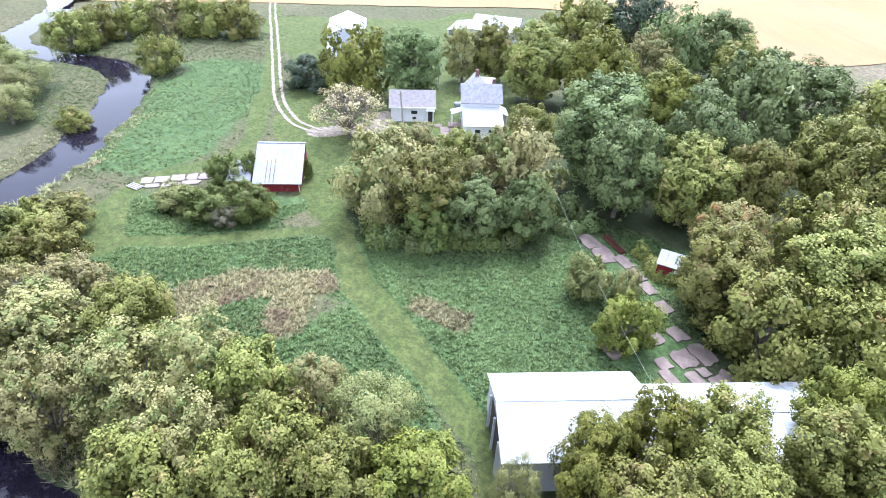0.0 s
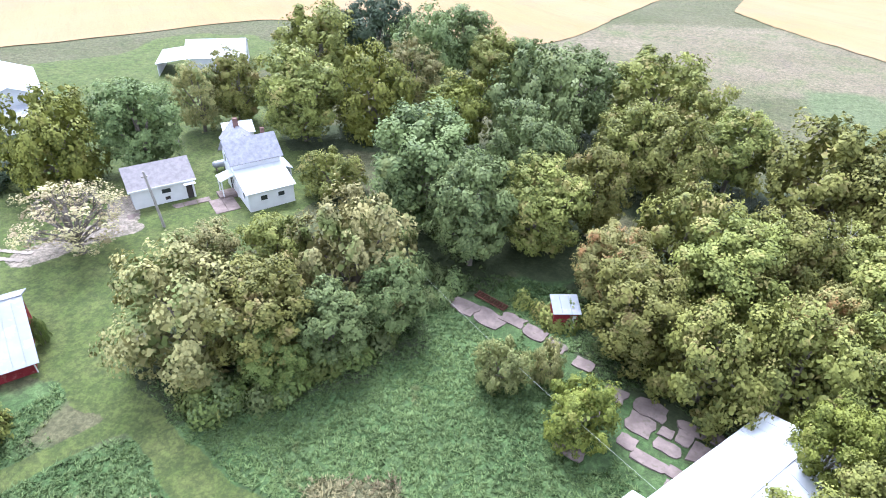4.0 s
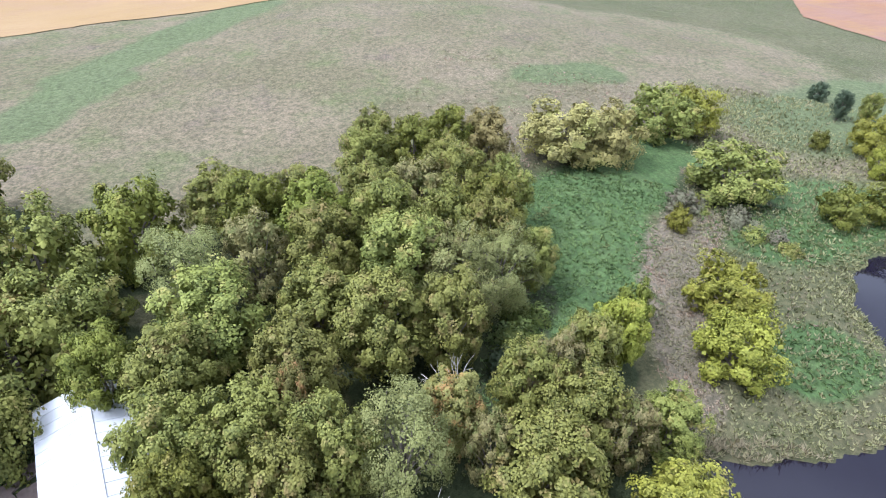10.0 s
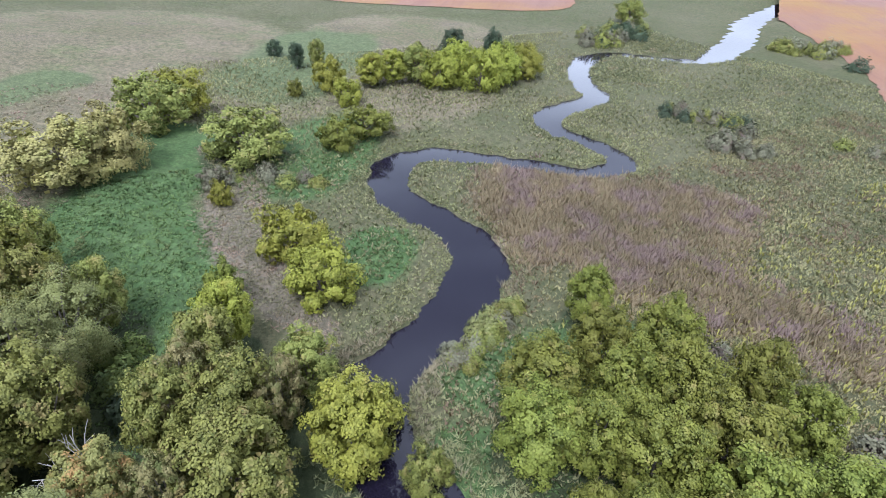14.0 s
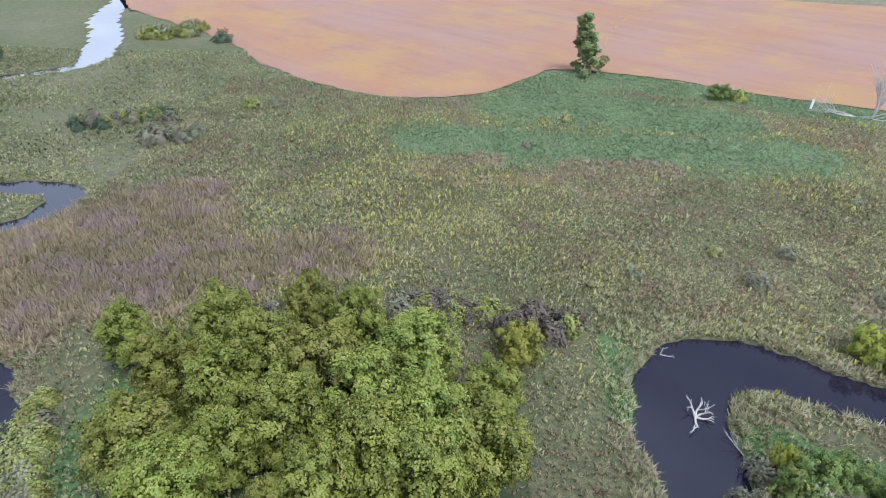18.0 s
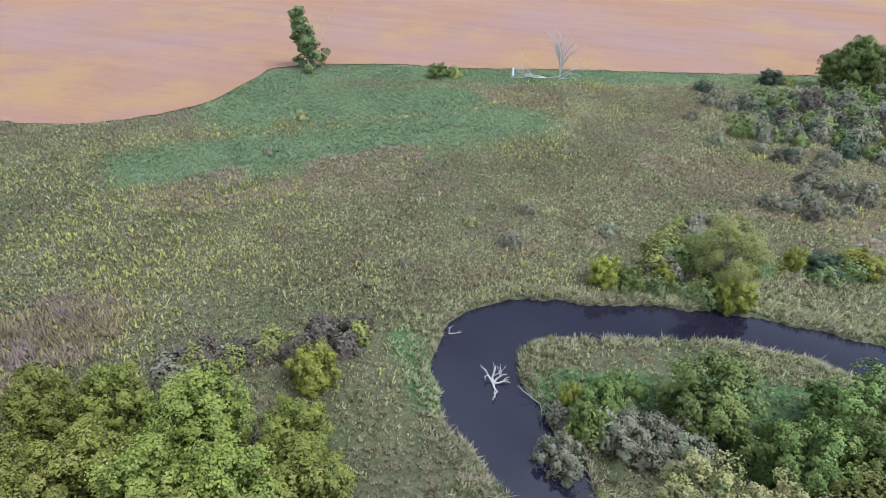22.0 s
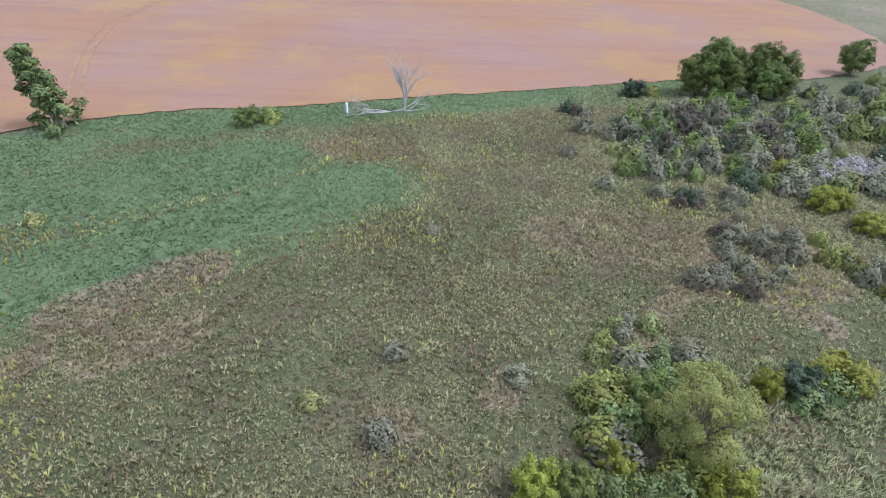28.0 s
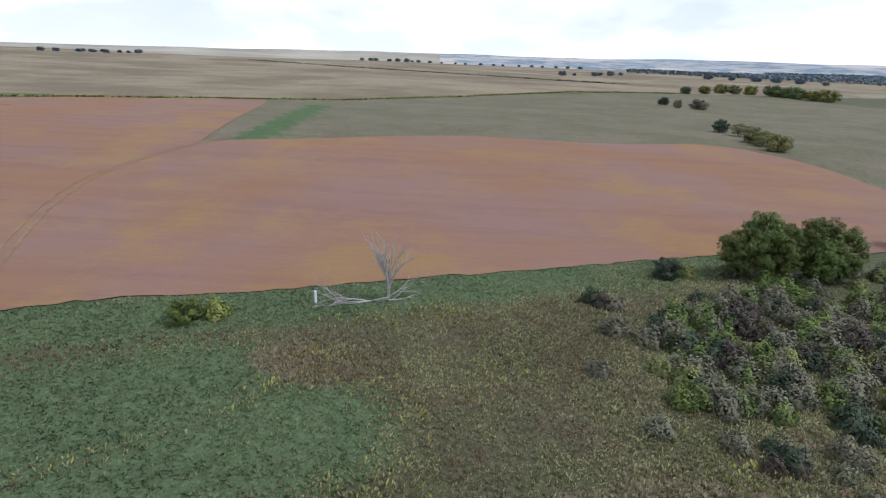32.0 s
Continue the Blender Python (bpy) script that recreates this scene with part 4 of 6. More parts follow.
def tree_meshes(seed, lobes_n, bumps, per, size, spread_r=3.0, tall=8.0, base=0.30, thin=1.0, limbs=7, twigs=0, lobes=None, big=(0.17, 0.34)):
    """A trunk with limbs and a crown, 3 m in radius and 8 m high before it is scaled."""
    rng = np.random.default_rng(seed)
    lobes = lobes or dome(rng, lobes_n, spread_r, tall, base, big)
    cs, os_ = crown_places(rng, lobes, bumps, per)
    co, faces, soft = leaf_mesh("crown", rng, cs, os_, size, 0.72)
    # foliage inside the crown
    inner_c = np.concatenate([c - out * r * 0.3 + rng.normal(0, 0.36, (int(60 * thin), 3)) * r for c, r, out in lobes]
                             + [c * (0.55, 0.55, 1) - (0, 0, r * 0.6) + rng.normal(0, 0.5, (int(26 * thin), 3)) * r for c, r, out in lobes])
    ico, ifc, isoft = leaf_mesh("inner", rng, inner_c, rng.normal(0, 1, inner_c.shape), size * 2.1, 0.8)
    crown = sheet("crown", np.concatenate([co, ico]), np.concatenate([faces, ifc + len(co)]), True, np.concatenate([soft, isoft]))
    bm = bmesh.new()
    lean = rng.uniform(-0.3, 0.3, 2)
    fork = tall * (max(base, 0.06) + 0.12)
    tube(bm, [(0, 0, -0.3), (lean[0] * 0.3, lean[1] * 0.3, fork * 0.5), (lean[0], lean[1], fork), (lean[0] * 1.5, lean[1] * 1.5, tall * 0.72)], [0.24, 0.19, 0.15, 0.05], 7)
    for c, r, out in lobes[:: max(1, lobes_n // limbs)]:
        start = Vector((lean[0], lean[1], fork * rng.uniform(0.7, 1.2)))
        end = Vector(c)
        bend = start.lerp(end, 0.5) + Vector((0, 0, 0.35))
        tube(bm, [start, bend, end], [0.11, 0.075, 0.03], 5)
        for _ in range(twigs):
            tip = end + Vector(rng.normal(0, 1, 3)).normalized() * r * 1.25
            tube(bm, [bend.lerp(end, rng.uniform(0.3, 1)), end.lerp(tip, 0.5) + Vector((0, 0, 0.1)), tip], [0.04, 0.025, 0.008], 4)
    trunk = bpy.data.meshes.new("trunk")
    bm.to_mesh(trunk)
    bm.free()
    trunk.materials.append(bark)
    crown.materials.append(LEAVES["B"])
    return crown, trunk


def column_lobes():
    """A narrow leaning poplar: a stack of tufts with gaps, broad at the foot."""
    rng = np.random.default_rng(12)
    lobes = []
    for k in range(20):
        z = 0.5 + 7.0 * (k / 19) ** 0.9
        wide = 1.7 - 1.35 * min(1, (z / 8) * 1.25) + 0.45 * math.sin(z * 1.7)
        a = k * 2.4
        c = np.array([math.cos(a) * wide, math.sin(a) * wide * 0.8, z])
        out = np.array([math.cos(a), math.sin(a), 0.5])
        lobes.append((c, rng.uniform(0.5, 0.85), out / np.linalg.norm(out)))
    return lobes


shapes = {
    "full": [tree_meshes(s, 44, 11, 32, 0.165, base=0.06) for s in (1, 2, 3, 8, 15)],
    "loose": [tree_meshes(s, 40, 10, 30, 0.15, base=-0.02, thin=0.8, limbs=10, twigs=1, big=(0.16, 0.31)) for s in (4, 5, 9)],
    "willow": [tree_meshes(s, 18, 20, 56, 0.115, base=0.04, thin=0.9, limbs=12, twigs=2, big=(0.26, 0.42)) for s in (21, 22)],
    "bush": [tree_meshes(s, 22, 12, 34, 0.17, tall=4.6, base=-0.02, big=(0.2, 0.36)) for s in (6, 7)],
    "bare": [tree_meshes(14, 24, 9, 22, 0.13, base=0.10, thin=0.15, limbs=18, twigs=7, big=(0.2, 0.32))],
    "poplar": [tree_meshes(11, 20, 10, 30, 0.2, base=0.06, lobes=column_lobes())],
}


def leafed(name, me, kind, parent=None):
    """A crown's object: shapes are shared, each object has its own kind of leaf."""
    ob = new(name, me)
    ob.material_slots[0].link = "OBJECT"
    ob.material_slots[0].material = LEAVES[kind]
    if parent:
        ob.parent = parent
    return ob


def tree(x, y, r, h, kind, name=None, group="trees"):
    """One tree: its crown radius and height give its scale."""
    low, squat = h < 5, h < 2.1 * r
    shape = "bush" if low or (squat and kind not in "TDV") else ("bare" if kind == "T" else "willow" if kind in "DV" else ("loose" if kind in "CG" else "full"))
    pick = int(abs(x * 7.3 + y * 3.1)) % len(shapes[shape])
    crown, trunk = shapes[shape][pick]
    words = LEAF_WORDS[kind]
    if low and kind != "G":
        words = {"L": "bright yellow-green bush in the meadow", "E": "low yellow-green bush in the meadow", "B": "rounded green bush with dense leaves", "C": "small tan fading bush", "D": "pale sprawling leafy vine heap", "F": "dark green rounded shrub", "A": "green bush", "H": "mid-green rounded leafy bush"}.get(kind, words)
    e = thing(name or ("shrub" if low else "tree"), words, "bush" if low else "tree", x, y, (x * 37 + y * 61) % 360, level(x, y) - 0.05, group)
    wide = r / (2.85 if shape == "bush" else 3.05)
    e.scale = (wide, wide, max(h, r * 1.1) / (4.6 if shape == "bush" else 8.0))
    leafed("foliage" if low else "crown", crown, kind, e)
    new("stem" if low else "trunk", trunk).parent = e
    return e
for some, group in (
    (GROVE, "grove by the creek"),
    (GROVE_MORE, "grove by the creek"),
    (CREEKSIDE, "creekside trees"),
    (BEND, "trees in the creek bend"),
    (MARSH, "marsh trees and bushes"),
    (SLOPE, "trees on the slope"),
    (SHED_WOOD, "trees beside the long shed"),
    (HILL_WOOD, "trees below the hill"),
    (YARD_WOOD, "wood behind the yard"),
    (LAWN_CLUMP, "clump on the lawn"),
    (SLAB_TREES, "small trees by the slabs"),
    (FAR_WOOD, "wood behind the house"),
    (FAR_WOOD_MORE, "wood behind the house"),
    (FARMYARD, "farmyard trees"),
    (CREEK_WOOD, "wood along the creek"),
    (SHED_FRONT, "trees in front of the shed"),
    (WEST_CREEK, "trees along the western creek"),
    (RED_BARN_SHRUBS, "shrubs by the red barn"),
    (BOTTOMLAND, "trees in the bottomland"),
):
    for x, y, r, h, kind in some:
        tree(x, y, r, h, kind, group=group)

# ---- farm buildings ----
YARD = 51.3  # all the farm's walls run this way, in degrees from +x


def at_yard(x, y, u, v):
    """A place u along the walls' way and v across it, away from the lawn, from x, y."""
    a = radians(YARD)
    return x + u * math.cos(a) - v * math.sin(a), y + u * math.sin(a) + v * math.cos(a)


def window(parent, x0, x1, z0, z1, y, out=-1, axis="x"):
    """A window with frame, sill and pane in a wall that faces along y (or x)."""
    def b(a0, a1, d0, d1, e0, e1):
        return boxed(a0, a1, min(d0, d1), max(d0, d1), e0, e1) if axis == "x" else boxed(min(d0, d1), max(d0, d1), a0, a1, e0, e1)
    w = part("window", b(x0, x1, y + 0.01 * out, y + 0.03 * out, z0, z1), glass, parent, "dark glass window")
    bm = b(x0 - 0.08, x0, y, y + 0.06 * out, z0 - 0.08, z1 + 0.08)
    for args in ((x1, x1 + 0.08, z0 - 0.08, z1 + 0.08), (x0, x1, z1, z1 + 0.08)):
        if axis == "x":
            box(bm, args[0], args[1], min(y, y + 0.06 * out), max(y, y + 0.06 * out), args[2], args[3])
        else:
            box(bm, min(y, y + 0.06 * out), max(y, y + 0.06 * out), args[0], args[1], args[2], args[3])
    part("window_frame", bm, white_paint, w)
    part("window_sill", b(x0 - 0.1, x1 + 0.1, y, y + 0.09 * out, z0 - 0.09, z0), white_paint, w)


def gabled(e, x0, x1, y0, y1, eave, ridge, wall_mat, roof_mat, panel=0.95, over=0.25, roof_thick=0.07, wall_label="", ridge_at=0.5, eave_back=None):
    """Walls with gable ends (ridge along x), and a roof of sheets laid side by side."""
    ym, back = y0 + (y1 - y0) * ridge_at, eave if eave_back is None else eave_back
    t = 0.12
    bm = boxed(x0, x1, y0, y0 + t, -0.3, eave)
    part("front_wall", bm, wall_mat, e, wall_label)
    part("back_wall", boxed(x0, x1, y1 - t, y1, -0.3, back), wall_mat, e)
    for nm, xa in (("gable_wall", x0), ("gable_wall", x1 - t)):
        bm = bmesh.new()
        prof = [(y0 + t, -0.3), (y1 - t, -0.3), (y1 - t, back), (ym, ridge - 0.05), (y0 + t, eave)]
        a = [bm.verts.new((xa, y, z)) for y, z in prof]
        c = [bm.verts.new((xa + t, y, z)) for y, z in prof]
        bm.faces.new(a[::-1]), bm.faces.new(c)
        for i in range(5):
            bm.faces.new([a[i], a[(i + 1) % 5], c[(i + 1) % 5], c[i]])
        part(nm, bm, wall_mat, e)
    for ya, za, side in ((y0, eave, -1), (y1, back, 1)):
        if abs(ya - ym) < 0.01:
            continue
        run, fall = abs(ym - ya), ridge - za
        yo, zo = ya + side * over, za - fall / run * over
        k = max(1, round((x1 - x0 + 2 * over) / panel))
        w = (x1 - x0 + 2 * over) / k
        for i in range(k):
            xa = x0 - over + i * w
            bm = bmesh.new()
            slab(bm, (xa + 0.012, yo, zo + 0.10), (xa + w - 0.012, yo, zo + 0.10), (xa + w - 0.012, ym, ridge + 0.10), (xa + 0.012, ym, ridge + 0.10), roof_thick)
            slab(bm, (xa, yo, zo + 0.13), (xa + 0.05, yo, zo + 0.13), (xa + 0.05, ym, ridge + 0.13), (xa, ym, ridge + 0.13), 0.05)
            part("roof_panel", bm, roof_mat, e)
    part("ridge_cap", boxed(x0 - over, x1 + over, ym - 0.12, ym + 0.12, ridge + 0.09, ridge + 0.14), roof_mat, e)


# the big white shed with its long low wing
sx, sy = 1.75, 10.9
shed = thing("machine_shed", "white metal machine shed with an open gable end", "shed", sx, sy, YARD, 0.65)
gabled(shed, 0, 9.6, -3.3, 3.3, 3.4, 4.75, trim_grey, white_metal, 0.95, 0.2)
# no opening is cut: a dark sheet on the gable paints the inside's shade
part("door_opening", boxed(-0.03, -0.005, -2.2, 1.6, -0.3, 3.2), dark_wood, shed, "dark panel standing for shade in the open doorway")
part("sliding_door", boxed(-0.16, -0.06, -3.3, -2.0, -0.2, 3.3), grey_metal, shed, "grey sliding door pushed aside")
for k in range(3):
    part("post", boxed(-0.2, -0.05, -2.0 + k * 1.8, -1.85 + k * 1.8, -0.3, 3.3), trim_grey, shed)
wx0, wy0 = at_yard(sx, sy, 9.85, -0.2)
wing = thing("long_shed", "long low white metal shed beside the trees", "shed", wx0, wy0, YARD, 0.65)
gabled(wing, 0, 12.3, -3.1, 3.0, 2.7, 3.55, trim_grey, white_metal, 0.95, 0.12)

# the garage
gx0, gy0 = -46.3, 39.1
garage = thing("garage", "white sided garage with a grey-brown gabled shingle roof", "garage", gx0, gy0, YARD, 0.62)
for nm, bm in (("front_wall", boxed(0, 6.2, 0, 0.12, -0.3, 2.5)), ("back_wall", boxed(0, 6.2, 4.9, 5.02, -0.3, 2.5)), ("side_wall", boxed(0, 0.12, 0.12, 4.9, -0.3, 2.5)), ("side_wall", boxed(6.08, 6.2, 0.12, 4.9, -0.3, 2.5))):
    part(nm, bm, white_paint, garage)
for ya, zo in ((-0.35, 2.42), (5.37, 2.42)):
    bm = bmesh.new()
    slab(bm, (-0.3, ya, zo), (6.5, ya, zo), (6.5, 2.51, 3.98), (-0.3, 2.51, 3.98), 0.1)
    part("roof", bm, brown_shingle, garage, "grey-brown shingled roof")
for xa in (0.0, 6.08):
    bm = bmesh.new()
    a, c = [bm.verts.new((xa, y, z)) for y, z in ((0.12, 2.5), (4.9, 2.5), (2.51, 3.85))], [bm.verts.new((xa + 0.12, y, z)) for y, z in ((0.12, 2.5), (4.9, 2.5), (2.51, 3.85))]
    bm.faces.new(a[::-1]), bm.faces.new(c)
    for i in range(3):
        bm.faces.new([a[i], a[(i + 1) % 3], c[(i + 1) % 3], c[i]])
    part("gable_wall", bm, white_paint, garage)
part("fascia", boxed(-0.3, 6.5, -0.42, -0.36, 2.24, 2.42), white_paint, garage)
window(garage, 2.9, 3.8, 1.3, 1.8, 0.0)
# dark sheet on the unbroken wall stands in for the door's shaded inside
part("door", boxed(5.35, 6.0, -0.04, -0.005, -0.1, 1.95), dark_wood, garage, "dark panel standing for the open side door's shade")
part("awning", boxed(5.1, 6.3, -0.9, -0.35, 2.05, 2.12), white_paint, garage)
part("vent", boxed(3.1, 3.6, -0.05, -0.005, 0.5, 0.85), dark_wood, garage)
part("garage_door", boxed(-0.04, -0.005, 0.9, 4.2, -0.2, 2.1), trim_grey, garage)

walkway = thing("concrete_walk", "narrow concrete walk along the garage wall", "path", gx0, gy0, YARD, 0.64, kind="structure")
for k in range(6):
    part("paving_slab", boxed(-1.0 + k * 1.4, 0.34 + k * 1.4, -1.7, -0.75, -0.2, 0.08), concrete, walkway)
patio = thing("patio", "worn concrete patio beside the house steps", "patio", *at_yard(-34.9, 43.1, -3.2, 1.4), YARD, 0.64, kind="structure")
for k in range(2):
    for j in range(2):
        part("paving_slab", boxed(k * 1.3, 1.26 + k * 1.3, j * 1.6, 1.56 + j * 1.6, -0.2, 0.1), concrete, patio)

# the house: low wing in front, two-storey block, rear gable and side porch
hx, hy = -34.9, 43.1
house = thing("farmhouse", "white farmhouse with grey shingle roofs and a white metal wing", "house", hx, hy, YARD, 0.62)
for nm, bm in (("front_wall", boxed(0, 5.0, 0, 0.12, -0.3, 2.25)), ("wing_wall", boxed(0, 0.12, 0.12, 4.0, -0.3, 2.3)), ("wing_wall", boxed(4.88, 5.0, 0.12, 4.0, -0.3, 2.3)),
               ("block_wall", boxed(-0.1, 5.1, 4.0, 4.12, -0.3, 4.3)), ("block_wall", boxed(-0.1, 5.1, 7.9, 8.0, -0.3, 4.3)), ("rear_wall", boxed(0.8, 3.8, 10.9, 11.0, -0.3, 4.15)),
               ("rear_wall", boxed(0.8, 0.92, 8.0, 10.9, -0.3, 4.15)), ("rear_wall", boxed(3.68, 3.8, 8.0, 10.9, -0.3, 4.15))):
    part(nm, bm, white_paint, house)
for xa in (-0.1, 4.98):
    bm = bmesh.new()
    prof = [(4.12, -0.3), (7.9, -0.3), (7.9, 4.3), (6.0, 5.9), (4.12, 4.3)]
    a, c = [bm.verts.new((xa, y, z)) for y, z in prof], [bm.verts.new((xa + 0.12, y, z)) for y, z in prof]
    bm.faces.new(a[::-1]), bm.faces.new(c)
    for i in range(5):
        bm.faces.new([a[i], a[(i + 1) % 5], c[(i + 1) % 5], c[i]])
    part("gable_wall", bm, white_paint, house)
for k in range(5):
    bm = bmesh.new()
    slab(bm, (-0.25 + k * 1.1, -0.25, 2.32), (0.84 + k * 1.1, -0.25, 2.32), (0.84 + k * 1.1, 3.98, 3.35), (-0.25 + k * 1.1, 3.98, 3.35), 0.07)
    part("roof_panel", bm, white_metal, house, "white metal wing roof")
for ya, yb in ((3.6, 6.0), (8.4, 6.0)):
    bm = bmesh.new()
    slab(bm, (-0.45, ya, 4.05), (5.45, ya, 4.05), (5.45, yb, 6.08), (-0.45, yb, 6.08), 0.12)
    part("block_roof", bm, shingle, house, "grey shingle roof")
for xa in (0.5, 4.1):
    bm = bmesh.new()
    slab(bm, (xa, 6.6, 4.1), (xa, 11.6, 4.1), (2.3, 11.6, 6.0), (2.3, 6.6, 6.0), 0.12)
    part("rear_roof", bm, shingle, house, "grey shingle roof")
bm = bmesh.new()
v = [bm.verts.new(c) for c in ((0.8, 10.95, 4.15), (3.8, 10.95, 4.15), (2.3, 10.95, 5.8))]
bm.faces.new(v)
part("rear_gable", bm, white_paint, house)
part("chimney", boxed(2.05, 2.55, 9.6, 10.1, 4.4, 6.8), brick_red, house, "dark brick chimney")
part("chimney", boxed(4.1, 4.5, 6.3, 6.7, 5.4, 6.5), brick_red, house, "red brick chimney")
bm = bmesh.new()
slab(bm, (5.1, 4.4, 2.6), (6.6, 4.4, 1.9), (6.6, 7.6, 1.9), (5.1, 7.6, 2.6), 0.08)
part("side_roof", bm, white_metal, house)
part("side_wall", boxed(6.3, 6.42, 4.6, 7.4, -0.3, 1.95), white_paint, house)
bm = bmesh.new()
slab(bm, (-1.7, 4.2, 2.25), (-0.1, 4.2, 2.7), (-0.1, 6.0, 2.7), (-1.7, 6.0, 2.25), 0.08)
part("porch_roof", bm, white_metal, house, "white porch roof")
for y in (4.3, 5.8):
    part("porch_post", boxed(-1.6, -1.48, y, y + 0.12, -0.2, 2.2), white_paint, house)
part("porch_steps", boxed(-2.0, -0.1, 4.3, 5.9, -0.2, 0.35), concrete, house)
window(house, 1.3, 2.0, 1.2, 1.75, 0.0)
window(house, 3.2, 3.9, 1.25, 1.75, 0.0)
window(house, 1.2, 1.8, 1.1, 1.8, 0.0, -1, "y")
for y, z in ((4.7, 1.2), (6.6, 1.2), (4.9, 3.2), (6.5, 3.2)):
    window(house, y, y + 0.6, z, z + 0.95, -0.1, -1, "y")
part("door", boxed(-0.14, -0.105, 5.6, 6.3, 0.0, 1.95), dark_wood, house)

ax0, ay0 = -46.0, 54.9
annex = thing("garden_shed", "small white shed with a flat metal roof", "shed", ax0, ay0, YARD - 10, 0.62)
for nm, bm in (("front_wall", boxed(0, 3.4, 0, 0.1, -0.3, 2.4)), ("back_wall", boxed(0, 3.4, 2.7, 2.8, -0.3, 2.7)), ("side_wall", boxed(0, 0.1, 0.1, 2.7, -0.3, 2.5)), ("side_wall", boxed(3.3, 3.4, 0.1, 2.7, -0.3, 2.5))):
    part(nm, bm, white_paint, annex)
bm = bmesh.new()
slab(bm, (-0.25, -0.25, 2.5), (3.65, -0.25, 2.5), (3.65, 3.05, 2.85), (-0.25, 3.05, 2.85), 0.08)
part("roof", bm, white_metal, annex)
for x in (1.4, 2.2):
    part("door", boxed(x, x + 0.7, -0.04, -0.005, -0.1, 2.0), trim_grey, annex)
tank = thing("gas_tank", "grey rounded fuel tank behind the house", "tank", *at_yard(hx, hy, -0.8, 11.8), YARD, 0.62)
bm = bmesh.new()
tube(bm, [(0, 0, 0.75), (0.12, 0, 0.75), (0.3, 0, 0.75), (1.5, 0, 0.75), (1.68, 0, 0.75), (1.8, 0, 0.75)], [0.1, 0.33, 0.42, 0.42, 0.33, 0.1], 12)
part("vessel", bm, grey_metal, tank)
for x in (0.4, 1.4):
    part("leg", boxed(x - 0.05, x + 0.05, -0.3, 0.3, -0.1, 0.4), concrete, tank)

# the red barn with its two lean-tos
bx, by = at_yard(-36.2, 18.8, -5.8, 0)
barn = thing("red_barn", "old red wooden barn with a patched grey metal roof", "barn", bx, by, YARD, 0.6)
gabled(barn, 0.75, 5.35, -0.35, 6.4, 1.5, 4.0, red_paint, grey_metal, 0.8, 0.45, 0.06, "faded red board wall", 0.68, 3.0)
for x in (1.7, 2.15, 2.6):
    bm = bmesh.new()
    slab(bm, (x, -0.7, 1.50), (x + 0.04, -0.7, 1.50), (x + 0.04, 2.2, 3.02), (x, 2.2, 3.02), 0.03)
    part("rust_seam", bm, rust, barn, "rusty seam")
part("corner_board", boxed(5.35, 5.42, -0.4, -0.29, -0.3, 1.5), white_paint, barn)
for args, z0, z1 in (((-2.6, -0.3, 0.1, 1.8), 1.2, 2.0), ((-2.3, -0.9, 2.2, 3.9), 1.5, 1.9)):
    l2 = part("lean_to", boxed(args[0], args[1], args[2] + 0.1, args[3], -0.3, z0), red_paint, barn)
    bm = bmesh.new()
    slab(bm, (args[0] - 0.15, args[2] - 0.1, z0 + 0.12), (args[1] + 0.25, args[2] - 0.1, z0 + 0.12), (args[1] + 0.25, args[3] + 0.1, z1), (args[0] - 0.15, args[3] + 0.1, z1), 0.05)
    part("lean_to_roof", bm, grey_metal, l2)

# the little red shed
small = thing("tool_shed", "small red wooden shed with a tilted grey metal roof", "shed", -1.35, 36.05, 20, 0.62)
for nm, bm in (("front_wall", boxed(0, 2.0, 0, 0.08, -0.2, 1.9)), ("back_wall", boxed(0, 2.0, 1.5, 1.58, -0.2, 2.2)), ("side_wall", boxed(0, 0.08, 0.08, 1.5, -0.2, 2.0)), ("side_wall", boxed(1.92, 2.0, 0.08, 1.5, -0.2, 2.0))):
    part(nm, bm, red_paint, small)
for k in range(3):
    bm = bmesh.new()
    slab(bm, (-0.15 + k * 0.78, -0.25, 1.98), (0.61 + k * 0.78, -0.25, 1.98), (0.61 + k * 0.78, 1.8, 2.42), (-0.15 + k * 0.78, 1.8, 2.42), 0.05)
    part("roof_panel", bm, dull_metal, small)
part("white_board", boxed(1.55, 1.85, -0.03, -0.004, 0.0, 1.6), white_paint, small)

# two white barns by the lane
b1 = thing("white_barn", "tall white metal barn beside the lane", "barn", -78.2, 48.5, 144, 0.6)
gabled(b1, 0, 13.2, -7.0, 0, 3.9, 5.3, trim_grey, white_metal, 1.2, 0.2)
bm = bmesh.new()
slab(bm, (-2.7, -6.9, 2.2), (-2.7, -0.1, 2.2), (-0.25, -0.1, 2.95), (-0.25, -6.9, 2.95), 0.08)
part("lean_to_roof", bm, grey_metal, b1, "dull grey lean-to roof")
part("lean_to_wall", boxed(-2.6, -2.5, -6.8, -0.2, -0.3, 2.15), white_paint, b1)
for y in (-6.8, -0.3):
    part("lean_to_wall", boxed(-2.5, -0.1, y, y + 0.1, -0.3, 2.15), white_paint, b1)
b2 = thing("white_barn", "low white metal barn with a broad roof", "barn", -69.8, 77.4, 32, 0.6)
gabled(b2, 0, 9.5, 0, 11.0, 3.0, 4.6, trim_grey, white_metal, 1.2, 0.25)
bm = bmesh.new()
slab(bm, (-5.0, 0.5, 2.2), (0.0, 0.5, 2.9), (0.0, 9.0, 2.9), (-5.0, 9.0, 2.2), 0.08)
part("side_roof", bm, white_metal, b2)
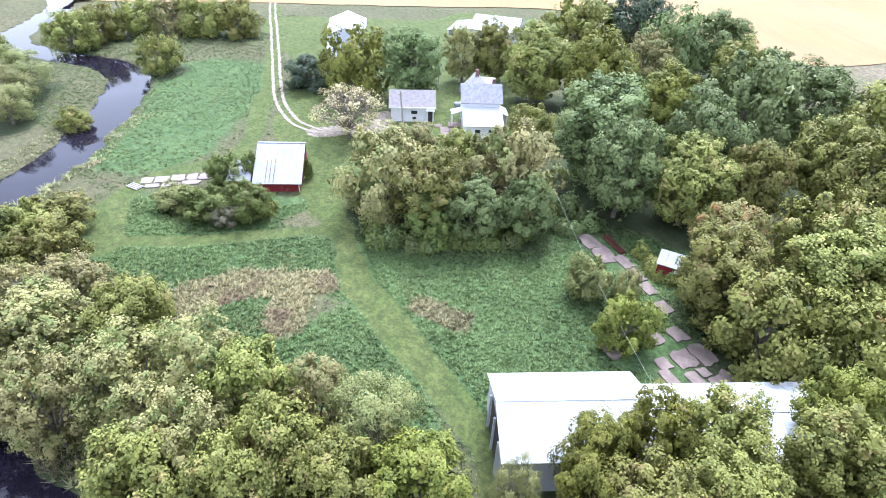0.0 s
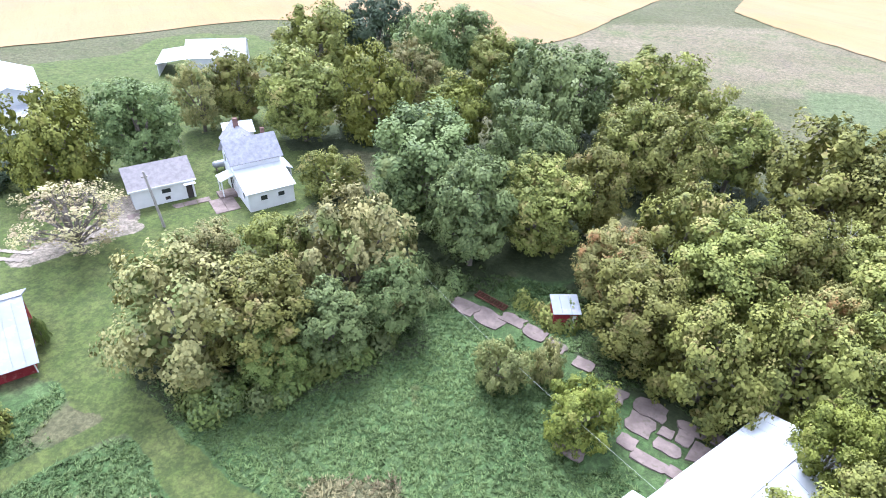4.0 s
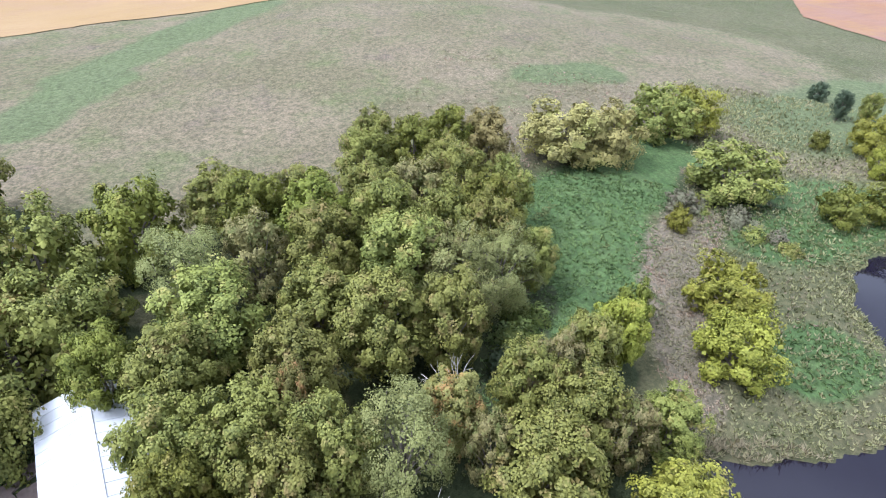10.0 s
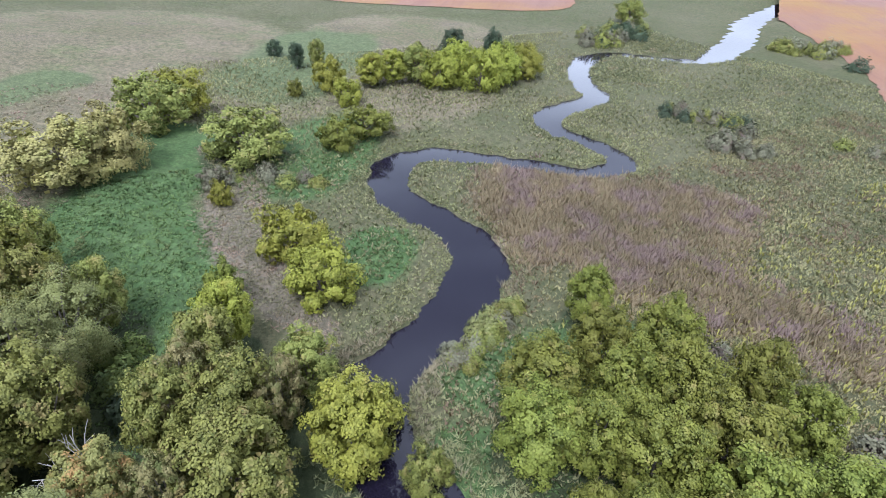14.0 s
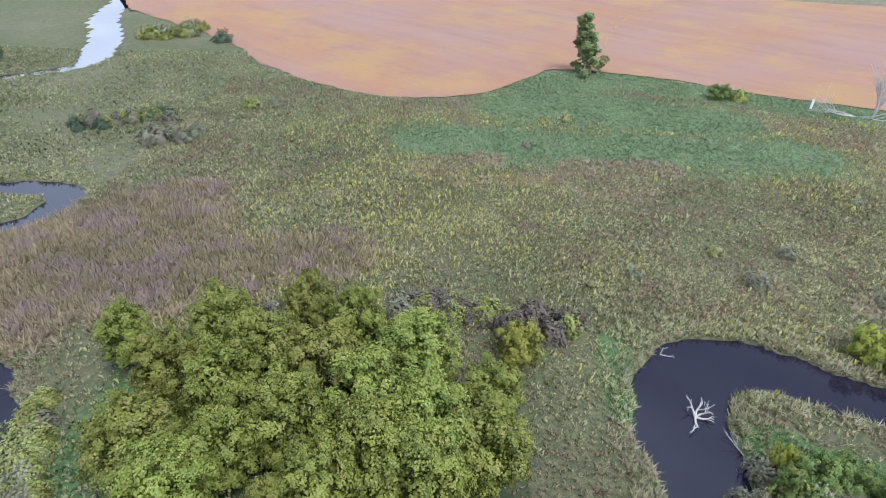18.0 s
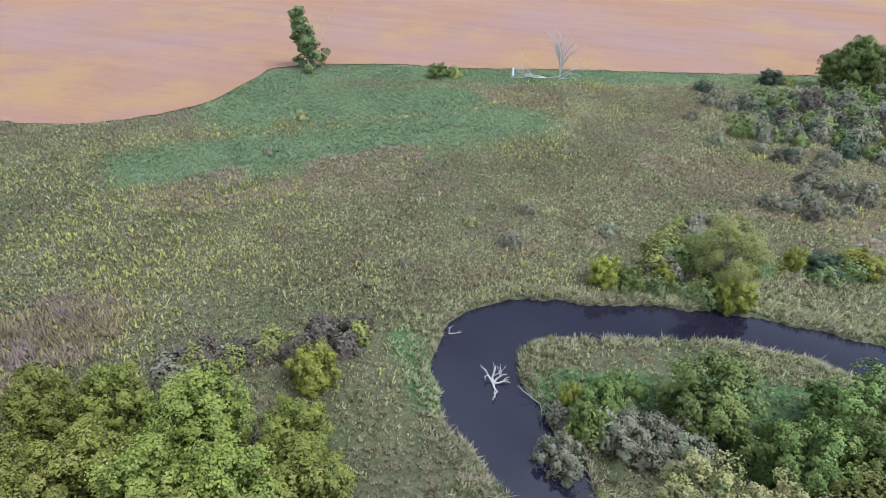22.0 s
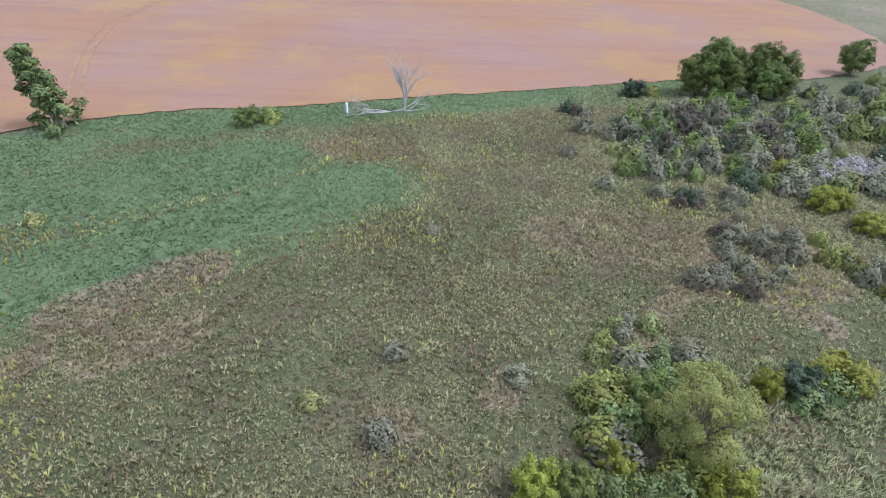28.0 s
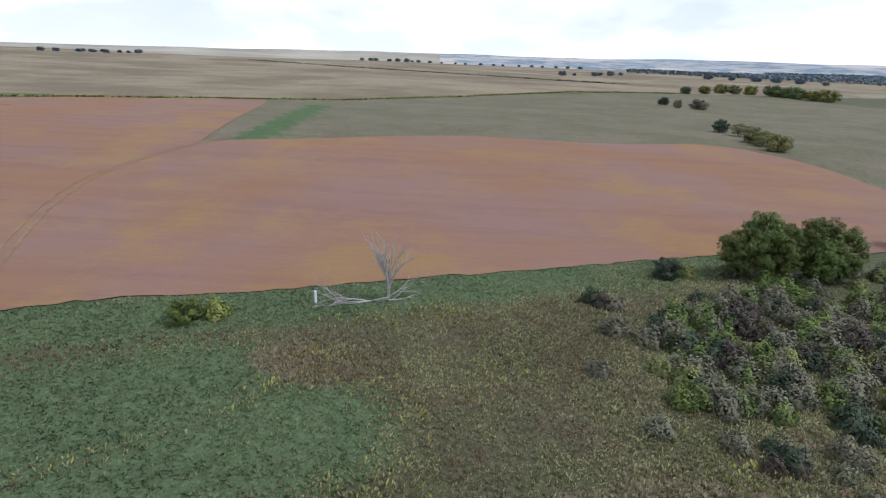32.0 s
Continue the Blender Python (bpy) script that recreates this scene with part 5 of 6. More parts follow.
part("side_wall", boxed(-4.8, -4.7, 0.7, 8.8, -0.3, 2.15), white_paint, b2)


# ---- slabs, poles and wire ----
def broken_slabs(name, label, x, y, rz, z, layout, seed, mat=None):
    """Old concrete in separate cracked pieces with grass between."""
    rng = np.random.default_rng(seed)
    e = thing(name, label, "pavement", x, y, rz, z, kind="structure")
    for x0, x1, y0, y1 in layout:
        bm = bmesh.new()
        ring = []
        k = 12
        for i in range(k):
            a = 2 * math.pi * (i + 0.5) / k
            c, s = math.cos(a), math.sin(a)
            q = 1 / max(abs(c), abs(s)) ** 0.8 * rng.uniform(0.86, 1.2)
            ring.append(((x0 + x1) / 2 + c * q * (x1 - x0) / 2, (y0 + y1) / 2 + s * q * (y1 - y0) / 2))
        spot = e.matrix_basis @ Vector(((x0 + x1) / 2, (y0 + y1) / 2, 0))
        rise = level(spot.x, spot.y) - z + 0.13
        top = [bm.verts.new((px, py, rise + rng.uniform(-0.02, 0.02))) for px, py in ring]
        low = [bm.verts.new((px, py, rise - 0.4)) for px, py in ring]
        bm.faces.new(top)
        for i in range(k):
            bm.faces.new([top[i - 1], low[i - 1], low[i], top[i]])
        part("slab_piece", bm, mat or concrete, e)
    return e


broken_slabs("concrete_yard", "cracked concrete slabs overgrown with grass", 6.7, 30.0, -19, 0.66,
             [(-1.2, 1.2, -0.8, 0.8), (1.9, 3.8, -0.4, 0.5), (-1.0, 0.8, -2.7, -0.9), (1.1, 2.0, -1.8, -0.9), (1.2, 2.9, -3.1, -2.0), (2.2, 3.2, -1.7, -0.5), (3.3, 4.5, -2.6, -0.7), (-0.9, 0.3, -4.3, -3.2), (0.3, 2.6, -4.8, -3.9), (2.6, 4.0, -4.6, -3.7), (2.8, 3.8, -5.5, -4.9), (-6.4, -4.9, 0.4, 1.5), (-4.0, -2.1, -7.2, -6.1), (4.2, 5.4, -0.3, 0.8), (4.7, 5.9, -3.9, -2.7), (-3.4, -1.8, -0.9, 0.4), (-3.3, -2.1, -3.0, -1.8)], 3)
broken_slabs("concrete_drive", "dusty concrete drive beside the red shed", -9.2, 36.4, -19, 0.64,
             [(-1.4, 1.4, -0.8, 0.8), (1.5, 4.1, -1.0, 0.9), (3.5, 5.5, 0.5, 1.7), (5.8, 7.7, 0.1, 1.4), (8.0, 9.7, -0.1, 1.1)], 5)
broken_slabs("feed_slabs", "old pale concrete feeding slabs with grassy joints", -49.3, 5.0, 60, 0.6,
             [(0.2, 1.5, -0.5, 0.9), (0.9, 2.5, -1.6, -0.7), (1.7, 3.3, -0.5, 1.0), (2.7, 4.6, -1.5, -0.6), (3.5, 4.9, -0.4, 1.2), (5.1, 6.3, -0.3, 1.2), (4.8, 6.8, -1.4, -0.5), (6.5, 8.0, -0.2, 1.1)], 8, pale_concrete)
boards = thing("loose_boards", "pale weathered boards lying beside the feeding slabs", "boards", -48.4, 3.9, 20)
for k in range(4):
    part("board", boxed(-0.9, 0.9, k * 0.28, k * 0.28 + 0.13, 0.05, 0.16), pale_bark, boards)
def ruts(name, label, category, points, half, width, mat, lift):
    """Two worn wheel ruts along a line, with what grows there between them."""
    line = smoothed([(*p, 0) for p in points], 24)[:, :2]
    e = thing(name, label, category, 0, 0, 0, 0, kind="structure")
    way = np.gradient(line, axis=0)
    way /= np.linalg.norm(way, axis=1)[:, None]
    across = np.stack([-way[:, 1], way[:, 0]], 1)
    for off in (-half, half):
        lr = np.random.default_rng(60 if off < 0 else 61)
        a, c = (line + across * (off + s * width / 2 + lr.normal(0, width * 0.13, (len(line), 1))) for s in (-1, 1))
        both = np.concatenate([a, c])
        k = len(a)
        i = np.arange(k - 1)
        me = sheet("rut", np.concatenate([both, (land(both[:, 0], both[:, 1]) + lift)[:, None]], 1), np.stack([i, i + 1, i + k + 1, i + k], 1))
        me.materials.append(mat)
        new("rut", me).parent = e


ruts("lane", "farm lane of two pale worn ruts in the grass", "lane", [(-200, 104), (-150, 76), (-120.1, 59.2), (-97.6, 47.7), (-84.1, 40.8), (-72.9, 35), (-63.6, 30.5), (-57.3, 28.4), (-53, 27.7), (-49, 28.6)], 0.62, 0.5, rut_dirt, 0.07)
ruts("wheel_track", "faint wheel tracks curving over the stubble field", "track", [(-38, -132), (-43.2, -149.8), (-52.3, -173), (-65.2, -195.7), (-87.5, -217.3), (-112, -230.5)], 1.0, 0.5, track_dirt, 0.2)
harrow = thing("harrow", "rusty old iron harrow lying beside the drive", "farm implement", -8.6, 37.9, -22, 0.75)
for k in range(2):
    part("beam", boxed(0, 3.2, k * 0.7, k * 0.7 + 0.08, 0.15, 0.25), rust, harrow)
for k in range(12):
    part("tine", boxed(0.1 + k * 0.27, 0.15 + k * 0.27, 0.05, 0.75, 0.0, 0.3), rust, harrow)
pole = thing("utility_pole", "leaning weathered wooden utility pole with a cross arm", "pole", -41.2, 37.4, YARD)
bm = bmesh.new()
tube(bm, [(0, 0, -0.4), (-0.2, 0.15, 3.0), (-0.45, 0.35, 6.2)], [0.15, 0.13, 0.1], 8)
part("mast", bm, pole_wood, pole)
part("cross_arm", boxed(-0.75, -0.15, 0.3, 0.4, 5.6, 5.72), pole_wood, pole)
for x, y in ((-57.5, 45.2), (-52.3, 53.5)):
    lamp = thing("yard_pole", "thin grey yard pole with a small lamp head", "pole", x, y, YARD)
    bm = bmesh.new()
    tube(bm, [(0, 0, -0.3), (0, 0, 4.2)], [0.07, 0.05], 6)
    part("mast", bm, pole_wood, lamp)
    part("lamp_head", boxed(-0.15, 0.3, -0.12, 0.12, 4.2, 4.4), trim_grey, lamp)
wire = thing("overhead_wire", "thin pale sagging overhead wire", "wire", 6.6, 21.2, 0, 3.9)
bm = bmesh.new()
far_end = Vector((-22, 42, 5.5)) - Vector((6.6, 21.2, 3.9))
tube(bm, [far_end * (k / 16) + Vector((0, 0, -2.2 * (k / 16) * (1 - k / 16) * 1.6)) for k in range(17)], [0.009] * 17, 5)
part("strand", bm, cable, wire)
fence = thing("corner_fence", "weathered white wooden bench frame by the thicket", "bench", -45.3, -9.2, 20)
for k in range(3):
    part("rail", boxed(0, 2.0, -0.03, 0.03, 0.25 + k * 0.3, 0.37 + k * 0.3), pale_bark, fence)
for x in (0.0, 1.0, 1.9):
    part("post", boxed(x, x + 0.1, -0.05, 0.05, -0.2, 1.1), pale_bark, fence)


# ---- dead wood ----
def branching(bm, rng, start, way, length, radius, depth, fan=0.55):
    """A bare limb that forks until it is thin."""
    a = Vector(start)
    way = Vector(way).normalized()
    bend = (way + Vector(rng.normal(0, 0.18, 3))).normalized()
    b, c = a + way * length * 0.5, a + way * length * 0.5 + bend * length * 0.5
    tube(bm, [a, b, c], [radius, radius * 0.78, radius * 0.55], 5 if depth > 1 else 4)
    if depth:
        for _ in range(3 if depth > 1 else 2):
            fork = (bend + Vector(rng.normal(0, fan, 3))).normalized()
            branching(bm, rng, b.lerp(c, rng.uniform(0.2, 1.0)), fork, length * rng.uniform(0.5, 0.75), radius * 0.5, depth - 1, fan)


def bare(name, label, x, y, z, ways, length, radius, depth, seed, mat=None, category="dead tree", fan=0.55):
    rng = np.random.default_rng(seed)
    e = thing(name, label, category, x, y, 0, z)
    for k, w in enumerate(ways):
        bm = bmesh.new()
        branching(bm, rng, (0, 0, 0), w, length * rng.uniform(0.85, 1.1), radius, depth, fan)
        part("trunk" if k == 0 else "limb", bm, mat or pale_bark, e)
    return e


bare("driftwood", "bleached tangle of driftwood standing in the creek", -22.4, -29.0, 0.25, [(0.35, 0.9, 0.12), (-0.4, -0.85, 0.2), (-0.75, -0.35, 0.25), (-0.9, 0.35, 0.1), (0.1, -0.95, 0.5)], 1.05, 0.1, 2, 5, category="driftwood")
bare("driftwood", "pale dead branches hanging over the creek bank", -24.6, -25.6, 0.2, [(0.3, -0.8, 0.1), (-0.3, 0.9, 0.1), (0.25, -0.5, 0.2), (0.35, 0.7, 0.05)], 1.3, 0.028, 2, 9, category="driftwood")
bare("driftwood", "small pale branch at the water's edge", -22.0, -36.0, 0.2, [(-0.3, -0.2, 0.9), (-0.9, 0.4, 0.05)], 0.8, 0.05, 1, 12, category="driftwood")
bare("dead_tree", "bare grey dead tree at the field edge", -78, -95.3, None, [(0, 0.02, 1), (0.06, 0.05, 1), (-0.08, 0.0, 1), (0.03, -0.08, 1), (-0.04, 0.06, 1), (0.09, -0.03, 1), (-0.05, -0.07, 1)], 4.2, 0.15, 3, 21, fan=0.20)
bare("fallen_branches", "heap of fallen grey branches below the dead tree", -75.8, -96.3, None, [(0.9, -0.4, 0.08), (0.85, -0.5, 0.2), (0.9, -0.25, 0.04), (-0.6, 0.4, 0.15), (-0.8, 0.5, 0.05), (0.7, -0.6, 0.1)], 4.6, 0.11, 3, 22, category="dead wood")
post = thing("fence_post", "white wooden post standing at the field edge", "post", -69.8, -100.2)
part("stake", boxed(-0.14, 0.14, -0.14, 0.14, -0.3, 1.7), white_paint, post)
part("cap", boxed(-0.17, 0.17, -0.17, 0.17, 1.7, 1.78), white_paint, post)
for x, y, z, s in ((19.5, 46.5, 7.6, 31), (24, 41.5, 6.8, 32), (12.5, 3.4, 6.5, 33), (22.6, 4.4, 6.2, 34), (-25.4, -11.5, 6.3, 35), (-28, -9, 5.5, 36), (-47.3, -35.0, 0.6, 37), (16.5, 47.5, 7.0, 38)):
    bare("dead_snag", "bare grey dead top among the leaves", x, y, z - 2.4 if z > 1 else z, [(0.1, 0, 1), (0.35, 0.2, 0.9), (-0.3, 0.25, 0.9)], 2.6 if z > 1 else 1.5, 0.07, 2, s)


# ---- shrubs, far trees and grass ----
rng = np.random.default_rng(77)
def mound(seed):
    """A low rounded shrub of fine leaf sprays, lobed, closed down to the ground."""
    rng = np.random.default_rng(seed)
    d = rng.normal(0, 1, (900, 3))
    d[:, 2] = np.abs(d[:, 2]) * 0.9
    d /= np.linalg.norm(d, axis=1)[:, None]
    a, b, c = rng.uniform(0, 6.28, 3)
    swell = 1 + 0.16 * np.sin(3 * d[:, 0] * 2 + a) + 0.14 * np.sin(7 * d[:, 1] + b) + 0.12 * np.sin(9 * d[:, 2] + 5 * d[:, 0] + c)
    co = d * (2.55, 2.55, 4.0) * (swell * rng.uniform(0.72, 1.06, 900))[:, None]
    co, faces, soft = leaf_mesh("foliage", rng, co, d * (1, 1, 0.8), 0.46, 0.75)
    me = sheet("foliage", co, faces, True, soft)
    me.materials.append(LEAVES["G"])
    return me


small_shrubs = [mound(s) for s in (41, 42, 43)]


def shrub(x, y, r, h, kind, label, group):
    ob = leafed("shrub", small_shrubs[int(abs(x * 5.1 + y * 2.3)) % 3], kind)
    ob.matrix_basis = pose(x, y, level(x, y) - 0.12, 0, 0, (x * 53 + y * 29) % 360) @ Matrix.Diagonal((r / 2.35, r / 2.35, h / 4.0, 1))
    return tagged(ob, label, "bush", group)


SHRUB_WORDS = {"M": "dark mauve-brown dry brush", "G": "grey-brown marsh shrub with sparse leaves", "B": "low green marsh shrub", "F": "dark green low marsh shrub", "D": "pale grey-green willow shrub", "L": "bright yellow-green bush in the marsh", "P": "bare mauve-grey twiggy brush", "E": "yellow-green bush in the marsh", "C": "tan brushy shrub in the meadow", "A": "green leafy shrub in the undergrowth", "H": "mid-green leafy shrub in the undergrowth"}


def thicket(ax, ay, bx, by, w, count, kinds, low, high, group, joined=False):
    """Shrubs spread at random along a strip; a far one is joined by kind."""
    heaps = {}
    for _ in range(count):
        t, o = rng.uniform(), rng.normal(0, 0.5)
        o = max(-1, min(1, o))
        x, y = ax + (bx - ax) * t, ay + (by - ay) * t
        nx, ny = -(by - ay), bx - ax
        k = math.hypot(nx, ny) or 1
        x, y = x + nx / k * o * w, y + ny / k * o * w
        r = rng.uniform(low, high)
        kind = kinds[int(rng.integers(len(kinds)))]
        if float(bank_distance(np.array([x]), np.array([y]))[0]) < r * 0.5:
            continue
        h = r * rng.uniform(1.2, 1.8)
        if not joined:
            shrub(x, y, r, h, kind, SHRUB_WORDS[kind], group)
            continue
        me = small_shrubs[int(rng.integers(3))]
        co = np.empty(len(me.vertices) * 3, np.float32)
        me.vertices.foreach_get("co", co)
        co = co.reshape(-1, 3)
        a = rng.uniform(0, 6.28)
        c, s = math.cos(a), math.sin(a)
        co = np.stack([(co[:, 0] * c - co[:, 1] * s) * r / 2.35 + x, (co[:, 0] * s + co[:, 1] * c) * r / 2.35 + y, co[:, 2] * h / 4.0 + level(x, y) - 0.1], 1)
        up = co - (x, y, level(x, y) - 0.2)
        heaps.setdefault(kind, []).append((co, up))
    for kind, some in heaps.items():
        co, up = np.concatenate([a for a, _ in some]), np.concatenate([b for _, b in some])
        me = sheet("thicket", co, np.arange(len(co)).reshape(-1, 4), True, up)
        me.materials.append(LEAVES[kind])
        tagged(new("thicket", me), "scattered low " + {"G": "grey-brown", "M": "mauve-brown", "B": "green", "F": "dark green", "D": "pale grey-green", "C": "tan", "P": "mauve-grey bare"}.get(kind, "green") + " brush in the far marsh", "bushes", kind="stuff")


thicket(-86, -58, -125, -42, 9, 85, "GHGFGD", 0.9, 1.7, "marsh shrubs", True)
thicket(-92, -66, -130, -52, 14, 130, "GHGMFH", 0.9, 1.9, "marsh shrubs", True)
thicket(-126, -50, -165, -36, 14, 80, "GDGFH", 1.1, 2.2, "marsh shrubs", True)
thicket(-104, -42, -118, -34, 3.5, 22, "P", 0.9, 1.5, "bare mauve-grey brush", True)
thicket(-96, -44, -118, -28, 6, 26, "GGHC", 1.0, 1.9, "grey marsh shrubs", True)
thicket(-72, -36, -90, -46, 6, 26, "GMG", 0.7, 1.3, "low marsh shrubs")
for x, y, r, h in ((-103, -44.2, 1.5, 2.2), (-97, -37.2, 1.9, 2.9), (-99, -36, 1.6, 2.4), (-95.4, -31.8, 1.7, 2.3), (-96.6, -28.6, 1.5, 2.2)):
    tree(x, y, r, h, "L", group="yellow-green bushes")
thicket(-85, -36, -86, -20, 3, 16, "BGG", 0.9, 1.5, "low marsh shrubs")
thicket(-46, -36, -58, -36, 2.4, 22, "BAGB", 0.9, 1.7, "shrubs round the willow")
thicket(-52, -36, -60, -42, 3, 16, "GBBD", 0.6, 1.2, "brush by the willow")
thicket(-45, -30.5, -58, -29.5, 2.2, 14, "BAB", 0.8, 1.3, "brush by the willow")
thicket(-38, -36, -46, -32, 1.2, 12, "BAB", 0.6, 1.1, "bank shrubs")
thicket(-60, -28, -69, -24, 1.2, 8, "BA", 0.9, 1.4, "bank shrubs")
thicket(0.5, -41, -15, -37.5, 1.6, 34, "MMMGB", 0.8, 1.5, "brush beside the grove")
thicket(3, -40, 14, -38, 1.2, 12, "MMG", 0.7, 1.3, "brush beside the grove")
thicket(26.5, -28, 22, -20, 1.8, 30, "DBGB", 0.6, 1.1, "brush on the creek bank")
thicket(-24, -24, -31, -17, 2.2, 14, "MGB", 0.8, 1.5, "brush in the creek bend")
thicket(-34, -13, -46, -14, 3, 12, "H", 0.8, 1.5, "bushes in the creek bend")
thicket(95, -103, 101, -130, 5, 26, "GBF", 1.2, 2.2, "far marsh shrubs", True)
thicket(72, -146, 60, -158, 6, 18, "GB", 1.2, 2.2, "far marsh shrubs", True)
thicket(56, -84, 42, -90, 3, 16, "GBF", 0.9, 1.7, "shrubs in the bottomland", True)
thicket(41, -78, 35, -84, 3, 9, "G", 0.9, 1.6, "shrubs in the bottomland", True)
thicket(27.5, 2.2, 38, 2.6, 1.2, 12, "AHF", 0.8, 1.4, "undergrowth of the slope wood")
thicket(64, -12, 55, -22, 2, 12, "GB", 0.6, 1.2, "shrubs by the track")
thicket(-23.5, 19.6, -18.2, 22.8, 1.0, 12, "HHA", 0.9, 1.5, "undergrowth of the clump")
thicket(-18.2, 22.8, -13.4, 33, 1.0, 14, "HHA", 0.9, 1.5, "undergrowth of the clump")
thicket(-6, 39, 10, 34, 1.5, 14, "BA", 0.8, 1.4, "undergrowth by the drive")
thicket(-16, 40, -10, 37, 2, 8, "A", 0.8, 1.4, "undergrowth by the drive")
thicket(-40, 8, -33, 14, 1.6, 12, "BBD", 0.7, 1.3, "shrubs by the red barn")
for x, y, r, kind in ((-41, -52, 1.0, "G"), (-22.6, -47.2, 0.8, "G"), (-46.7, -43.4, 1.1, "G"), (-35, -46, 1.2, "G"), (-33, -52, 0.9, "C"), (-85, -67, 1.3, "G"), (-81, -58, 1.3, "G"), (31, -97, 1.4, "B"),
                      (27, -98, 1.2, "G"), (52, -145, 2.2, "F"), (-58.5, -104.5, 1.7, "B"), (-121, -74.5, 1.6, "B"), (-56, -64, 0.8, "G"), (-24, -93, 1.0, "C"), (-20, -92, 0.8, "C"), (-16, -82, 0.8, "G"), (31, 43, 0.8, "B")):
    shrub(x, y, r, r * 1.3, kind, SHRUB_WORDS[kind], "single meadow bushes")

# the lone poplar at the field's edge
poplar = thing("tree", "tall narrow dark green poplar at the field edge", "tree", -33.6, -119.5, 60)
poplar.scale = (1.75, 1.75, 1.5)
poplar.rotation_euler.x = 0.26
pc, pt = shapes["poplar"][0]
leafed("crown", pc, "A", poplar)
new("trunk", pt).parent = poplar

# leaf colour shifted to pale blue to stand for haze over far trees
hazed_wood_mat = leafy("haze_tinted_far_leaves", (0.11, 0.145, 0.175), (0.16, 0.20, 0.235), (0.22, 0.23, 0.22), 0.05, 0.01)
LEAVES["W"] = hazed_wood_mat
LEAF_WORDS["W"] = "distant skyline trees tinted blue for haze"
# hedgerow and horizon trees
for x, y, r, h, kind in ((-636, -322, 5, 7, "F"), (-672, -318, 6, 7.5, "B"), (-708, -315, 8, 9.5, "B"), (-718, -305, 7, 9, "A"), (-728, -292, 7, 9, "B"), (-735, -272, 9, 11, "A"), (-730, -262, 8, 10, "A"), (-728, -250, 9, 11, "A"), (-712, -238, 8, 10, "A"), (-700, -222, 8, 9, "B"),
                         (-700, -208, 10, 11, "B"), (-452, -224, 6, 5.5, "G"), (-462, -256, 4, 5.5, "F"), (-444, -236, 3, 5.5, "G"), (-305, -139, 3.5, 5.6, "D"), (-284, -121, 4.2, 6, "D"), (-275, -113, 4.5, 6, "C"), (-290, -127, 4, 6, "C"), (-312, -150, 3.5, 5.5, "F")):
    tree(x, y, r, h, kind, group="hedgerow trees")


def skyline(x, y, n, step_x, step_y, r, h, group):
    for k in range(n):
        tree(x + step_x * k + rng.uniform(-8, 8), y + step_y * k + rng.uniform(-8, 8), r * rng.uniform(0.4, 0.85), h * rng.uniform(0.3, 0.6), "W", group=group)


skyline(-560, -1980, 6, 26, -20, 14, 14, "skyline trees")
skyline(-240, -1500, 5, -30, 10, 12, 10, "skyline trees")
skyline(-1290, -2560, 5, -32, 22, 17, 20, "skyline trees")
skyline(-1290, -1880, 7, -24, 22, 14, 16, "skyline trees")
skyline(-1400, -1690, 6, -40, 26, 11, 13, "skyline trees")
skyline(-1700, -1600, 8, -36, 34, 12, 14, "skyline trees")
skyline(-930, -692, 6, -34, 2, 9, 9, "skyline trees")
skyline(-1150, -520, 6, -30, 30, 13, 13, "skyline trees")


def strip_wood(name, label, ax, ay, bx, by, w, n, kind, h, s):
    """A far wood: many clumps along a strip, joined."""
    t, o = rng.uniform(0, 1, n), rng.normal(0, 0.45, n)
    k = math.hypot(bx - ax, by - ay)
    x, y = ax + (bx - ax) * t - (by - ay) / k * o * w, ay + (by - ay) * t + (bx - ax) / k * o * w
    z = land(x, y) + rng.uniform(0.1, 1.0, n) ** 0.6 * h
    co, fc, soft = leaf_mesh(name, rng, np.stack([x, y, z], 1), rng.normal(0, 1, (n, 3)) + (0, 0, 0.6), s, 0.9)
    me = sheet(name, co, fc, True, soft)
    me.materials.append(LEAVES[kind])
    return tagged(new(name, me), label, "woods", kind="stuff")


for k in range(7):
    strip_wood("far_wood", "distant valley woods tinted blue for haze", -1500 - k * 330, -900 + k * 60, -1900 - k * 240, -150 + k * 20, 130, 3600, "W", 10, 7)
strip_wood("hedge_line", "grassy bank along the field road", -60, -424, -240, -362, 2.5, 900, "B", 0.5, 1.6)
strip_wood("hedge_line", "grassy bank along the field road", -240, -362, -495, -366, 2.5, 1000, "B", 0.5, 1.6)
strip_wood("hedge_line", "grassy bank along the field road", -495, -366, -640, -320, 3, 600, "B", 0.5, 1.8)
strip_wood("hedge_line", "dark hedge line between far fields", -500, -1080, -760, -460, 4, 900, "F", 1.0, 2.4)


